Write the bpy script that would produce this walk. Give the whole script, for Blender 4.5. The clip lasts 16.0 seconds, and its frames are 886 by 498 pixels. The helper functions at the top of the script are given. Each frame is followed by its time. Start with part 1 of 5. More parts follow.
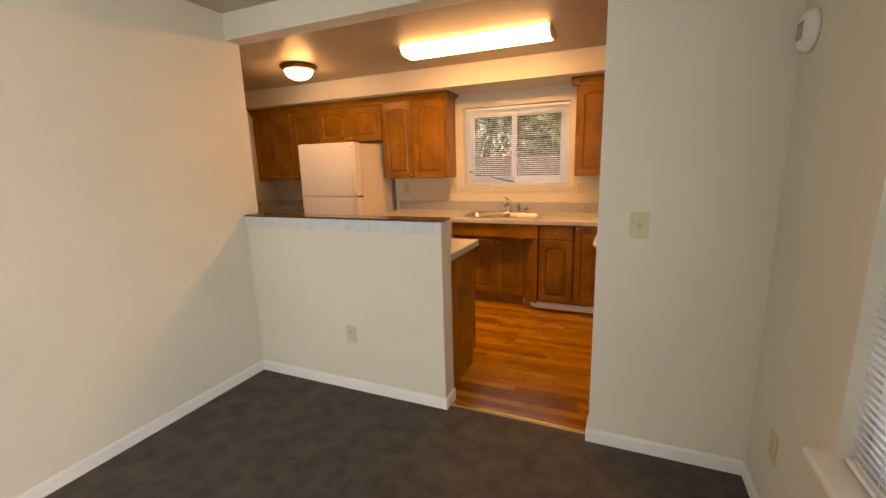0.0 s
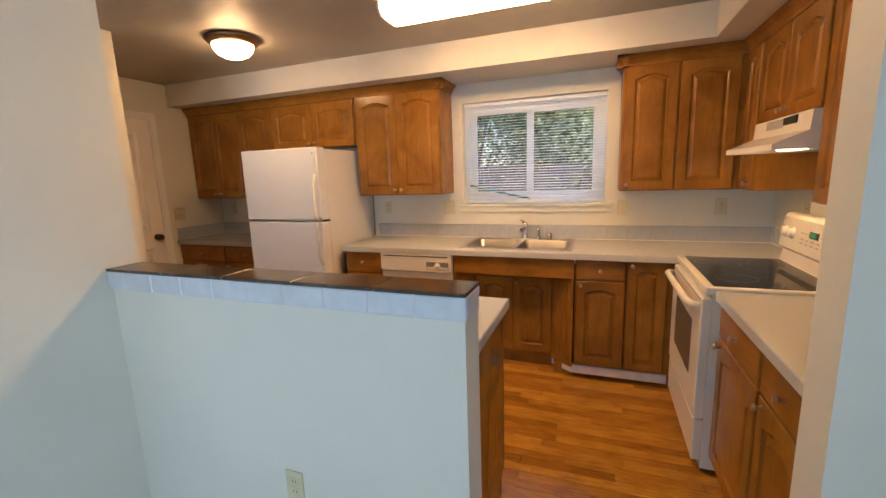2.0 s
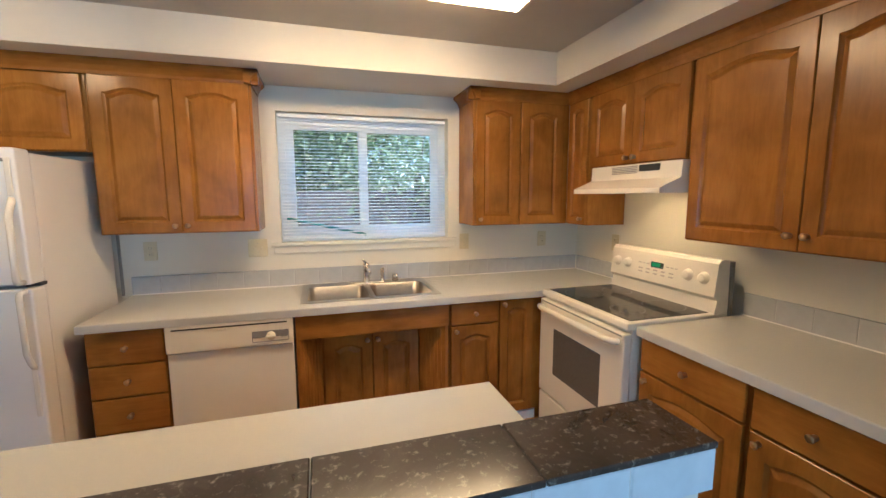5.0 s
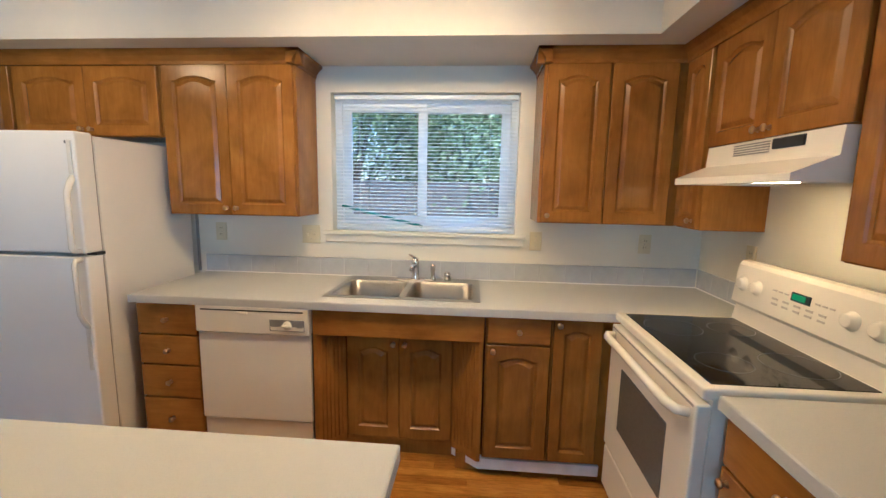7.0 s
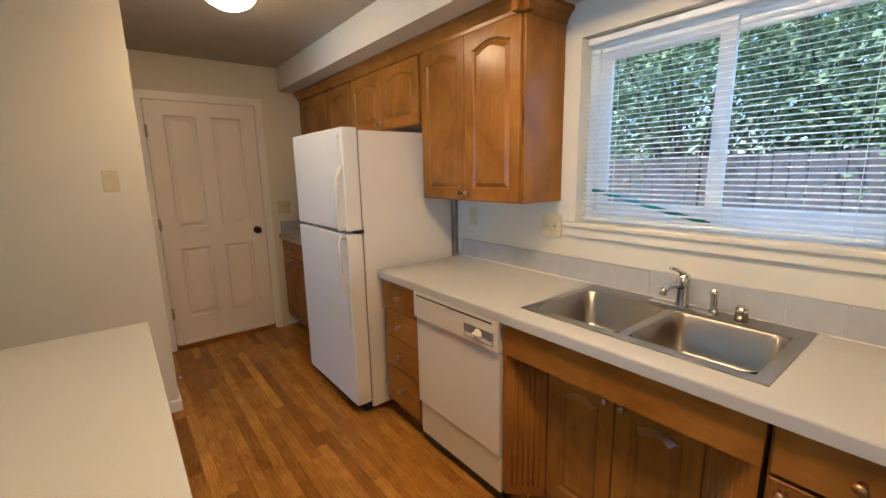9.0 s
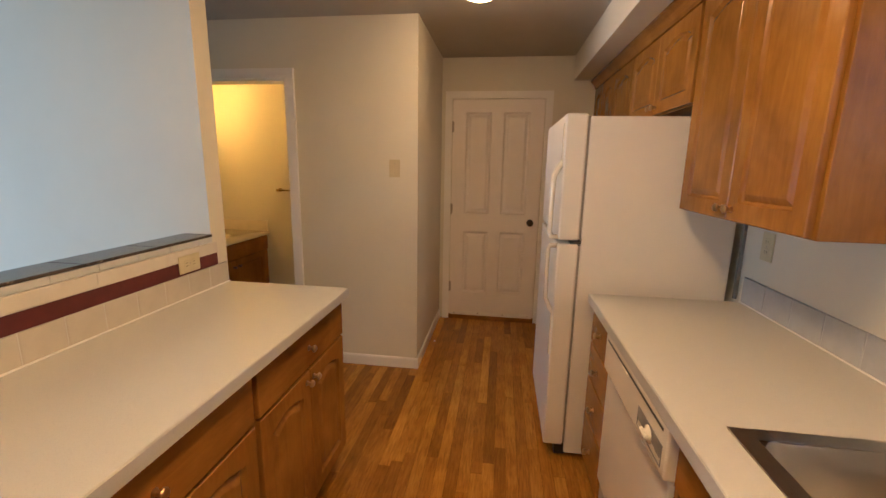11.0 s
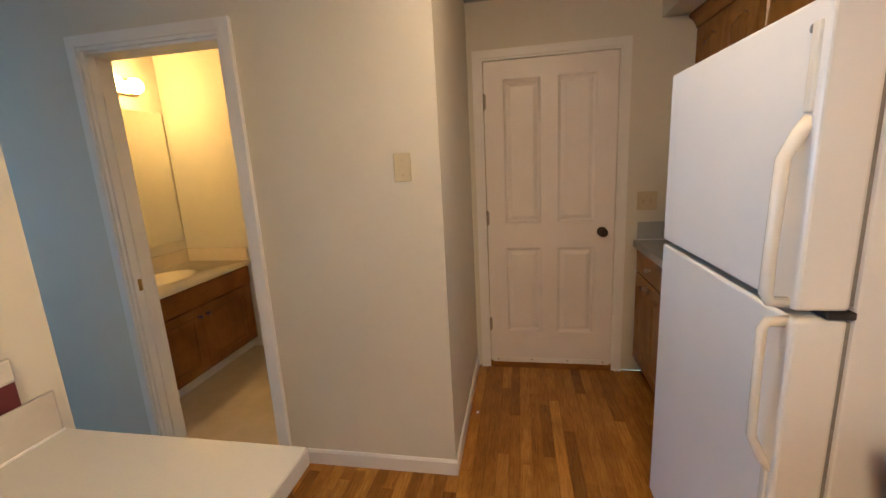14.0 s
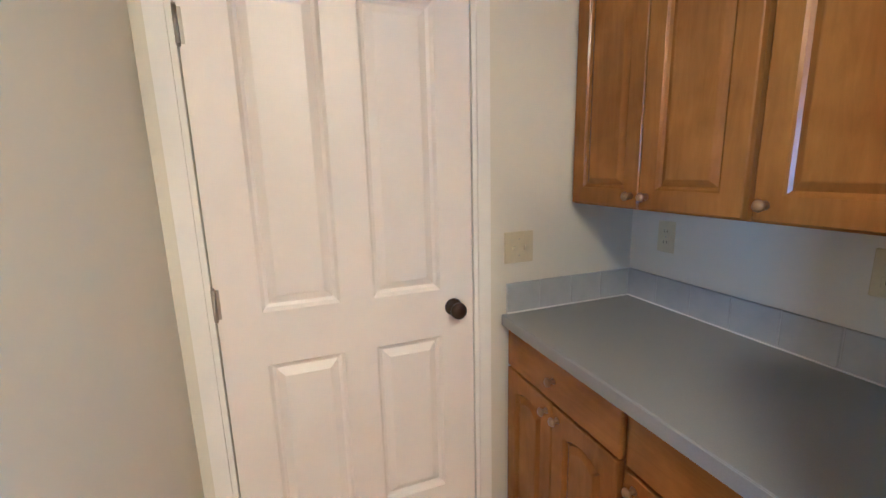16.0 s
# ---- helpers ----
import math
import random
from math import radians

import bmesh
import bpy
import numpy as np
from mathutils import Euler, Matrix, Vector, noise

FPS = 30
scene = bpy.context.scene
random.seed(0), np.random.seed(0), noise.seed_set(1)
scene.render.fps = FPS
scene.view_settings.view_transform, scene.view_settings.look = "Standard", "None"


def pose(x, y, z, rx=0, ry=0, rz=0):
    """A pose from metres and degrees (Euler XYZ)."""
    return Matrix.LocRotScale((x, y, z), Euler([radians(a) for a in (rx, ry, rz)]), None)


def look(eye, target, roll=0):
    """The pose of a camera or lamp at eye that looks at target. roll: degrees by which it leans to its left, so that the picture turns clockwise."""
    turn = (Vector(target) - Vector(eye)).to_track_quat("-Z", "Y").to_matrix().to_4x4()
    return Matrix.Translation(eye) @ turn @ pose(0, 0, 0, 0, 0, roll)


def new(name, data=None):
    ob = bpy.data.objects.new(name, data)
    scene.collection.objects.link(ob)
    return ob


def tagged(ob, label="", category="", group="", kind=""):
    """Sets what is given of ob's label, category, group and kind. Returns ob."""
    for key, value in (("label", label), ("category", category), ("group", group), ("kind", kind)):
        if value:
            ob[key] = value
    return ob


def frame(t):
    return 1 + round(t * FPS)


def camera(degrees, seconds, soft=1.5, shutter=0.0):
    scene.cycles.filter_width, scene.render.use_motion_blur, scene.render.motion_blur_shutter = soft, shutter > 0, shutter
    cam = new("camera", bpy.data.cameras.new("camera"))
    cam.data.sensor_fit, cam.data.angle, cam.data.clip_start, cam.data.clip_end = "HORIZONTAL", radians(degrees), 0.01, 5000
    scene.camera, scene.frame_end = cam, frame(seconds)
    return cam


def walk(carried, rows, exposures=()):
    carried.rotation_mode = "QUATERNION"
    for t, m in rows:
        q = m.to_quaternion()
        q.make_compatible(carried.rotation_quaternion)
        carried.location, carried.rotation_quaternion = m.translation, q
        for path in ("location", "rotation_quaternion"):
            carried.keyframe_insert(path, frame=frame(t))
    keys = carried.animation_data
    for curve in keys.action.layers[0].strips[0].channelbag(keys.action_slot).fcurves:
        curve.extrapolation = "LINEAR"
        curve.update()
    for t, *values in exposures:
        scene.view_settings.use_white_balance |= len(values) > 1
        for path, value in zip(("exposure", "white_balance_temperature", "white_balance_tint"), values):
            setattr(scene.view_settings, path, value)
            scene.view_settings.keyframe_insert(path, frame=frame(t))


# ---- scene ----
cam = camera(93.85, 16.0)
# t, eye, target, roll in degrees
PATH = [
    (0, (-0.056, 0.031, 1.437), (-0.838, 1.829, 1.041), -1.6),
    (0.5, (-0.153, 0.378, 1.443), (-1.013, 2.152, 1.106), -2.1),
    (1, (-0.262, 0.647, 1.44), (-1.175, 2.397, 1.117), -1.7),
    (1.5, (-0.382, 0.907, 1.455), (-1.312, 2.648, 1.132), -0.6),
    (2, (-0.626, 1.061, 1.457), (-1.325, 2.902, 1.106), -2.0),
    (2.5, (-0.885, 1.177, 1.481), (-1.245, 3.114, 1.136), -1.3),
    (3, (-1.083, 1.376, 1.466), (-1.198, 3.354, 1.187), -1.9),
    (3.5, (-1.341, 1.533, 1.475), (-1.266, 3.514, 1.214), 1.6),
    (4, (-1.585, 1.61, 1.502), (-1.117, 3.537, 1.248), -0.3),
    (4.2, (-1.628, 1.621, 1.506), (-1.026, 3.513, 1.27), 0.4),
    (6.3, (-1.031, 1.757, 1.477), (-0.591, 3.688, 1.195), 0.1),
    (6.5, (-0.969, 1.822, 1.472), (-0.622, 3.774, 1.207), 2.3),
    (7, (-0.835, 1.975, 1.474), (-0.984, 3.949, 1.188), 1.1),
    (7.5, (-0.663, 2.094, 1.431), (-1.28, 3.981, 1.191), 1.9),
    (8, (-0.596, 2.306, 1.431), (-1.521, 4.048, 1.101), 0.3),
    (8.5, (-0.608, 2.543, 1.457), (-1.827, 4.089, 1.103), -1.4),
    (9, (-0.542, 2.783, 1.464), (-2.089, 3.995, 1.092), -1.2),
    (9.5, (-0.526, 2.977, 1.476), (-2.3, 3.814, 1.085), -0.9),
    (10, (-0.66, 3.219, 1.471), (-2.554, 3.737, 1.091), 0.7),
    (12.3, (-0.757, 3.563, 1.468), (-2.514, 2.697, 1.064), -1.1),
    (12.5, (-0.858, 3.538, 1.46), (-2.637, 2.72, 1.05), -0.9),
    (13, (-1.17, 3.512, 1.461), (-2.96, 2.702, 1.087), 0.6),
    (13.5, (-1.476, 3.355, 1.464), (-3.341, 2.713, 1.134), -1.7),
    (14, (-1.799, 3.252, 1.458), (-3.722, 2.886, 1.048), -3.1),
    (14.2, (-1.965, 3.264, 1.439), (-3.91, 2.953, 1.091), -2.3),
    (14.5, (-2.188, 3.232, 1.448), (-4.15, 3.032, 1.118), -0.9),
    (15, (-2.582, 3.223, 1.431), (-4.548, 3.304, 1.074), -1.2),
    (15.5, (-2.934, 3.241, 1.426), (-4.866, 3.588, 1.045), -1.2),
    (16, (-3.273, 3.27, 1.444), (-5.118, 3.939, 1.061), -1.5),
]
# seconds, stops, kelvin, tint: the camera's own exposure and white balance drift as it enters
EXPOSURES = [(0.0, 1.42, 9500, 36), (0.5, 1.48, 7300, 28), (1.0, 1.56, 6300, 24), (1.5, 1.52, 6050, 24), (2.0, 1.48, 6050, 23), (2.5, 1.46, 5800, 21), (3.5, 1.58, 5450, 17), (4.0, 1.6, 4980, 12), (6.5, 1.58, 4800, 11), (7.0, 1.6, 4650, 9), (8.0, 1.6, 4650, 8), (8.5, 1.56, 4600, 8), (9.0, 1.52, 4900, 11), (10.0, 1.4, 5250, 15), (12.5, 1.36, 6200, 24), (13.5, 1.44, 5500, 20), (14.0, 1.66, 4850, 14), (14.5, 1.78, 4600, 10), (15.0, 2.15, 4300, 7), (15.5, 2.32, 4150, 8), (16.0, 2.96, 3900, 7)]
walk(cam, [(t, look(eye, target, roll)) for t, eye, target, roll in PATH], EXPOSURES)

# ---- world, sun, window light, added fill lamps ----
world = bpy.data.worlds.new("sky")
scene.world = world
world.use_nodes = True
wn = world.node_tree.nodes
sky = wn.new("ShaderNodeTexSky")
sky.sky_type, sky.sun_disc = "NISHITA", False
sky.sun_elevation, sky.sun_rotation = radians(58), radians(-135)
world.node_tree.links.new(sky.outputs[0], wn["Background"].inputs[0])
wn["Background"].inputs[1].default_value = 0.15
sun = new("sun", bpy.data.lights.new("sun", "SUN"))
sun.data.energy, sun.data.angle, sun.data.color = 5.0, radians(0.5), (1, 0.95, 0.86)
sun.matrix_world = look((-4, -4, 9), (0, 0, 0))


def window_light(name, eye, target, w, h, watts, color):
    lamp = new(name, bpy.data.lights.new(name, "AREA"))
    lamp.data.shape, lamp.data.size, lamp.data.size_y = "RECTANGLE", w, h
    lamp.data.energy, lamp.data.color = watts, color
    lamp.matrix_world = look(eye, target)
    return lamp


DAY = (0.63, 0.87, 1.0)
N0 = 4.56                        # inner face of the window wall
window_light("living_window_daylight", (-2.83, -4.33, 1.23), (-2.6, 0, 1.1), 1.35, 1.35, 19, DAY)
# added lamp in an unseen, assumed east opening, to light the dining walls
window_light("unseen_opening_fill", (0.62, -1.55, 1.05), (-2, -1.2, 1.0), 1.6, 1.9, 40, DAY)
window_light("dining_window_daylight", (0.70, 0.77, 1.33), (-2, 0.77, 1.1), 1.2, 1.4, 3.5, DAY)
# added lamp hidden above the window, extra sky light to brighten slats and frame
window_light("kitchen_blind_fill", (-1.16, N0 + 1.05, 2.85), (-1.16, N0, 1.55), 1.8, 1.0, 9, (0.50, 0.76, 1.0))
# ---- materials ----
def material(name, rough=0.5, metal=0.0):
    m = bpy.data.materials.new(name)
    m.use_nodes = True
    b = m.node_tree.nodes["Principled BSDF"]
    b.inputs["Roughness"].default_value, b.inputs["Metallic"].default_value = rough, metal
    return m, m.node_tree.nodes, m.node_tree.links, b


def coords(nodes, links, scale, shift_by_object=True):
    tc, mp = nodes.new("ShaderNodeTexCoord"), nodes.new("ShaderNodeMapping")
    mp.inputs["Scale"].default_value = scale
    links.new(tc.outputs["Object"], mp.inputs["Vector"])
    if shift_by_object:
        oi, mul = nodes.new("ShaderNodeObjectInfo"), nodes.new("ShaderNodeMath")
        mul.operation, mul.inputs[1].default_value = "MULTIPLY", 37.0
        links.new(oi.outputs["Random"], mul.inputs[0])
        links.new(mul.outputs[0], mp.inputs["Location"])
    return mp.outputs[0]


def noise_tex(nodes, links, vec, scale, detail=4.0, rough=0.55, distortion=0.0):
    n = nodes.new("ShaderNodeTexNoise")
    n.inputs["Scale"].default_value, n.inputs["Detail"].default_value = scale, detail
    n.inputs["Roughness"].default_value, n.inputs["Distortion"].default_value = rough, distortion
    links.new(vec, n.inputs["Vector"])
    return n.outputs["Fac"]


def ramp(nodes, links, fac, stops):
    r = nodes.new("ShaderNodeValToRGB")
    e = r.color_ramp.elements
    while len(e) < len(stops):
        e.new(0.5)
    for el, (p, c) in zip(e, stops):
        el.position, el.color = p, (*c, 1)
    links.new(fac, r.inputs[0])
    return r.outputs[0]


def mix(nodes, links, fac, a, b, kind="MIX"):
    m = nodes.new("ShaderNodeMix")
    m.data_type, m.blend_type = "RGBA", kind
    if isinstance(fac, float):
        m.inputs[0].default_value = fac
    else:
        links.new(fac, m.inputs[0])
    for sock, v in ((m.inputs[6], a), (m.inputs[7], b)):
        if isinstance(v, tuple):
            sock.default_value = (*v, 1)
        else:
            links.new(v, sock)
    return m.outputs[2]


def bump(nodes, links, b, height, strength, distance):
    n = nodes.new("ShaderNodeBump")
    n.inputs["Strength"].default_value, n.inputs["Distance"].default_value = strength, distance
    links.new(height, n.inputs["Height"])
    links.new(n.outputs[0], b.inputs["Normal"])


def mottled(name, dark, light, rough, scale, bump_scale=0, bump_strength=0.0, distance=0.001, metal=0.0, rough_var=0.0):
    """A surface of one colour with soft uneven tone and a fine relief."""
    m, nodes, links, b = material(name, rough, metal)
    v = coords(nodes, links, (1, 1, 1), False)
    f = noise_tex(nodes, links, v, scale, 5, 0.6)
    links.new(ramp(nodes, links, f, [(0.3, dark), (0.7, light)]), b.inputs["Base Color"])
    if bump_scale:
        bump(nodes, links, b, noise_tex(nodes, links, v, bump_scale, 3), bump_strength, distance)
    if rough_var:
        mr = nodes.new("ShaderNodeMapRange")
        mr.inputs[3].default_value, mr.inputs[4].default_value = rough - rough_var, rough + rough_var
        links.new(noise_tex(nodes, links, v, scale * 3, 4), mr.inputs[0])
        links.new(mr.outputs[0], b.inputs["Roughness"])
    return m


def wood(name, dark, mid, light, stretch, rough, per_piece=None, rows=1.0, fine_mix=0.35, blotch_mix=0.30):
    """Grain drawn out along one axis, soft blotches over it, and a shift of tone from piece to piece."""
    m, nodes, links, b = material(name, rough)
    v = coords(nodes, links, stretch)
    blotch = noise_tex(nodes, links, coords(nodes, links, (1, 1, 1)), 4.5, 3, 0.5, 0.4)
    grain = noise_tex(nodes, links, v, 9.0 * rows, 8, 0.62, 0.7)
    fine = noise_tex(nodes, links, v, 60.0 * rows, 4, 0.6)
    col = ramp(nodes, links, grain, [(0.25, dark), (0.5, mid), (0.75, light)])
    col = mix(nodes, links, blotch_mix, col, ramp(nodes, links, blotch, [(0.3, dark), (0.7, light)]))
    col = mix(nodes, links, fine_mix, col, ramp(nodes, links, fine, [(0.3, (0.55, 0.5, 0.45)), (0.6, (1, 1, 1))]), "MULTIPLY")
    if per_piece:
        oi = nodes.new("ShaderNodeObjectInfo")
        col = mix(nodes, links, 1.0, col, ramp(nodes, links, oi.outputs["Random"], per_piece), "MULTIPLY")
    links.new(col, b.inputs["Base Color"])
    b.inputs["Specular IOR Level"].default_value = 0.30
    bump(nodes, links, b, fine, 0.12, 0.001)
    return m


def metal(name, color, rough, brushed=None):
    m, nodes, links, b = material(name, rough, 1.0)
    v = coords(nodes, links, brushed or (1, 1, 1), False)
    f = noise_tex(nodes, links, v, 30, 4)
    links.new(ramp(nodes, links, f, [(0.3, tuple(c * 0.95 for c in color)), (0.7, color)]), b.inputs["Base Color"])
    mr = nodes.new("ShaderNodeMapRange")
    mr.inputs[3].default_value, mr.inputs[4].default_value = rough * 0.92, rough * 1.1
    links.new(f, mr.inputs[0])
    links.new(mr.outputs[0], b.inputs["Roughness"])
    return m


def glow(name, color, strength):
    m, nodes, links, b = material(name, 0.4)
    b.inputs["Base Color"].default_value = (0.8, 0.78, 0.72, 1)
    b.inputs["Emission Color"].default_value, b.inputs["Emission Strength"].default_value = (*color, 1), strength
    return m


def leafy(name, dark, light):
    m, nodes, links, b = material(name, 0.5)
    g = nodes.new("ShaderNodeNewGeometry")
    links.new(ramp(nodes, links, g.outputs["Random Per Island"], [(0.1, dark), (0.9, light)]), b.inputs["Base Color"])
    t, mixer = nodes.new("ShaderNodeBsdfTranslucent"), nodes.new("ShaderNodeMixShader")
    links.new(b.inputs["Base Color"].links[0].from_socket, t.inputs[0])
    mixer.inputs[0].default_value = 0.6
    links.new(b.outputs[0], mixer.inputs[1])
    links.new(t.outputs[0], mixer.inputs[2])
    links.new(mixer.outputs[0], nodes["Material Output"].inputs[0])
    return m


WALL = mottled("wall_paint", (0.645, 0.62, 0.53), (0.70, 0.675, 0.58), 0.6, 1.3, 220, 0.12, 0.001)
# off-white paint coloured much darker, standing in for a dimly lit ceiling
CEIL_DIMMED = mottled("dimmed_ceiling_paint", (0.36, 0.335, 0.29), (0.42, 0.39, 0.34), 0.5, 2.0, 130, 0.3, 0.002)
# shaded copy of the wall paint: the soffit's weaker light is in its colour
SOFFIT_SHADED = mottled("shaded_soffit_paint", (0.56, 0.53, 0.465), (0.62, 0.59, 0.515), 0.75, 2.0, 150, 0.25, 0.0015)
TRIM = mottled("trim_paint", (0.77, 0.76, 0.735), (0.83, 0.82, 0.795), 0.35, 4.0, 90, 0.05, 0.001)
DOORPAINT = mottled("door_paint", (0.765, 0.725, 0.695), (0.815, 0.775, 0.745), 0.38, 3.0, 60, 0.08, 0.001)
# white vinyl, its blue tint standing in for daylight glow on the frames
VINYL = mottled("sky_tinted_vinyl", (0.80, 0.84, 0.88), (0.84, 0.88, 0.92), 0.4, 5.0)
MAPLE = wood("stained_maple", (0.172, 0.066, 0.008), (0.274, 0.115, 0.0145), (0.355, 0.163, 0.024), (5, 5, 0.7), 0.23,
             [(0.0, (0.86, 0.84, 0.82)), (1.0, (1.08, 1.06, 1.04))], fine_mix=0.04, blotch_mix=0.60)
MAPLE_H = wood("stained_maple_horizontal", (0.175, 0.066, 0.008), (0.277, 0.115, 0.0145), (0.360, 0.162, 0.024), (0.7, 5, 5), 0.23,
               [(0.0, (0.88, 0.86, 0.84)), (1.0, (1.08, 1.06, 1.04))], fine_mix=0.04, blotch_mix=0.60)
OAK = wood("oak_plank", (0.175, 0.068, 0.007), (0.405, 0.180, 0.018), (0.580, 0.290, 0.037), (1.1, 12, 12), 0.18,
           [(0.0, (0.50, 0.43, 0.36)), (0.25, (0.74, 0.69, 0.62)), (0.7, (0.90, 0.88, 0.83)), (1.0, (1.12, 1.12, 1.06))], fine_mix=0.18)
LAMINATE = mottled("counter_laminate", (0.468, 0.466, 0.448), (0.492, 0.490, 0.470), 0.28, 260, rough_var=0.04)
# far counter: same speckle as LAMINATE, darker and bluer
LAMINATE_FAR = mottled("far_counter_laminate", (0.265, 0.275, 0.285), (0.290, 0.300, 0.310), 0.36, 260, rough_var=0.04)
TILE = mottled("backsplash_tile", (0.40, 0.415, 0.435), (0.46, 0.475, 0.495), 0.25, 12)
TILE_CREAM = mottled("beige_tile", (0.49, 0.46, 0.405), (0.55, 0.52, 0.46), 0.24, 12)
TILE_PALE = mottled("pale_tile", (0.58, 0.55, 0.49), (0.63, 0.60, 0.54), 0.3, 12)
GROUT_GREY = mottled("grey_grout", (0.44, 0.45, 0.46), (0.50, 0.51, 0.52), 0.85, 60)
TILE_EDGE = mottled("bar_edge_tile", (0.52, 0.55, 0.58), (0.60, 0.63, 0.66), 0.3, 18, 120, 0.1, 0.0006)
GROUT = mottled("grout", (0.50, 0.49, 0.47), (0.58, 0.57, 0.55), 0.85, 60)
MAROON = mottled("maroon_band", (0.075, 0.010, 0.012), (0.11, 0.016, 0.018), 0.55, 20, 150, 0.1, 0.0005)
APPLIANCE = mottled("appliance_enamel", (0.72, 0.70, 0.66), (0.76, 0.74, 0.70), 0.28, 2.5, 260, 0.10, 0.0006)
BISQUE = mottled("bisque_enamel", (0.70, 0.655, 0.56), (0.74, 0.695, 0.60), 0.25, 3.0)
DARKGLASS = mottled("ceramic_glass", (0.010, 0.010, 0.011), (0.016, 0.016, 0.017), 0.07, 8)
OVENGLASS = mottled("oven_door_glass", (0.09, 0.085, 0.08), (0.13, 0.125, 0.115), 0.18, 300)
BLACK = mottled("black_plastic", (0.012, 0.012, 0.012), (0.022, 0.021, 0.02), 0.45, 30)
GREYLINE = mottled("grey_print", (0.16, 0.155, 0.15), (0.21, 0.205, 0.20), 0.5, 40)
DARKLINE = mottled("burner_print", (0.035, 0.034, 0.034), (0.05, 0.049, 0.048), 0.3, 40)
BUTTONS = mottled("pale_grey_print", (0.36, 0.335, 0.30), (0.42, 0.39, 0.35), 0.5, 40)
RUBBER = mottled("grey_gasket", (0.20, 0.19, 0.18), (0.27, 0.26, 0.25), 0.7, 40)
STEEL = metal("brushed_steel", (0.385, 0.365, 0.34), 0.28, (1, 40, 40))
CHROME = metal("chrome", (0.72, 0.71, 0.69), 0.10)
PEWTER = metal("antique_brass", (0.42, 0.275, 0.13), 0.38)
WORN = metal("worn_hinge_metal", (0.42, 0.39, 0.35), 0.36)
BRONZE = metal("oiled_bronze", (0.07, 0.05, 0.04), 0.38)
AGED = metal("aged_bronze", (0.24, 0.15, 0.08), 0.34)
BRASS = metal("brass", (0.70, 0.50, 0.22), 0.22)
IVORY = mottled("ivory_plastic", (0.56, 0.50, 0.32), (0.61, 0.55, 0.36), 0.4, 20)
CARPET = mottled("carpet_pile", (0.085, 0.067, 0.057), (0.155, 0.127, 0.109), 1.0, 9, 420, 1.0, 0.008)
SHEETVINYL = mottled("sheet_vinyl", (0.46, 0.40, 0.29), (0.56, 0.49, 0.37), 0.4, 7, 60, 0.05, 0.0006)
MARBLE_TOP = mottled("cultured_marble", (0.70, 0.63, 0.50), (0.78, 0.71, 0.58), 0.18, 5)
COVE = mottled("vinyl_cove_base", (0.55, 0.56, 0.58), (0.66, 0.67, 0.69), 0.4, 15)
TEAL = mottled("teal_stick", (0.0, 0.16, 0.14), (0.01, 0.24, 0.21), 0.35, 14)
SLAT = mottled("blind_slat", (0.84, 0.85, 0.86), (0.88, 0.89, 0.90), 0.45, 10)
_n, _l = SLAT.node_tree.nodes, SLAT.node_tree.links
_t, _m = _n.new("ShaderNodeBsdfTranslucent"), _n.new("ShaderNodeMixShader")
_t.inputs[0].default_value, _m.inputs[0].default_value = (0.92, 0.94, 0.96, 1), 0.58
_l.new(_n["Principled BSDF"].outputs[0], _m.inputs[1])
_l.new(_t.outputs[0], _m.inputs[2])
_l.new(_m.outputs[0], _n["Material Output"].inputs[0])
FLUORO = glow("fluorescent_diffuser", (1.0, 0.60, 0.235), 14.5)
FLUORO_SIDE = glow("fluorescent_diffuser_side", (1.0, 0.60, 0.235), 8.5)
DOME = glow("lit_dome_glass", (1.0, 0.60, 0.235), 21.0)
HOODLAMP = glow("lit_hood_lens", (1.0, 0.60, 0.22), 22.0)
BATHGLOW = glow("lit_vanity_globe", (1.0, 0.52, 0.10), 18.0)
GREENLED = glow("green_display", (0.03, 0.75, 0.2), 0.10)
GREENLED.node_tree.nodes["Principled BSDF"].inputs["Base Color"].default_value = (0.01, 0.05, 0.02, 1)
MIRROR, _, _, _b = material("mirror_silver", 0.015, 1.0)
_b.inputs["Base Color"].default_value = (0.86, 0.86, 0.83, 1)
FENCEWOOD = mottled("weathered_fence", (0.075, 0.062, 0.056), (0.13, 0.112, 0.104), 0.85, 3, 40, 0.1, 0.002)
SOIL = mottled("garden_ground", (0.14, 0.16, 0.08), (0.25, 0.25, 0.15), 0.95, 2, 12, 0.6, 0.03)
LEAF = leafy("shrub_leaf", (0.13, 0.19, 0.09), (0.37, 0.45, 0.25))
BARK = mottled("bark", (0.07, 0.05, 0.035), (0.14, 0.10, 0.075), 0.9, 6, 30, 0.6, 0.01)


def granite_material():
    m, nodes, links, b = material("dark_marble_tile", 0.16)
    v = coords(nodes, links, (1, 1, 1))
    cloud = noise_tex(nodes, links, v, 5, 8, 0.68, 1.2)
    fleck = noise_tex(nodes, links, v, 85, 4, 0.7, 0.3)
    col = ramp(nodes, links, cloud, [(0.3, (0.026, 0.020, 0.016)), (0.55, (0.060, 0.047, 0.038)), (0.75, (0.11, 0.088, 0.070))])
    spots = ramp(nodes, links, fleck, [(0.56, (0, 0, 0)), (0.76, (0.24, 0.22, 0.18))])
    links.new(mix(nodes, links, 1.0, col, spots, "ADD"), b.inputs["Base Color"])
    return m


GRANITE = granite_material()


def glass_material():
    m, nodes, links, b = material("window_glass", 0.02)
    b.inputs["Transmission Weight"].default_value, b.inputs["IOR"].default_value = 1.0, 1.05
    return m


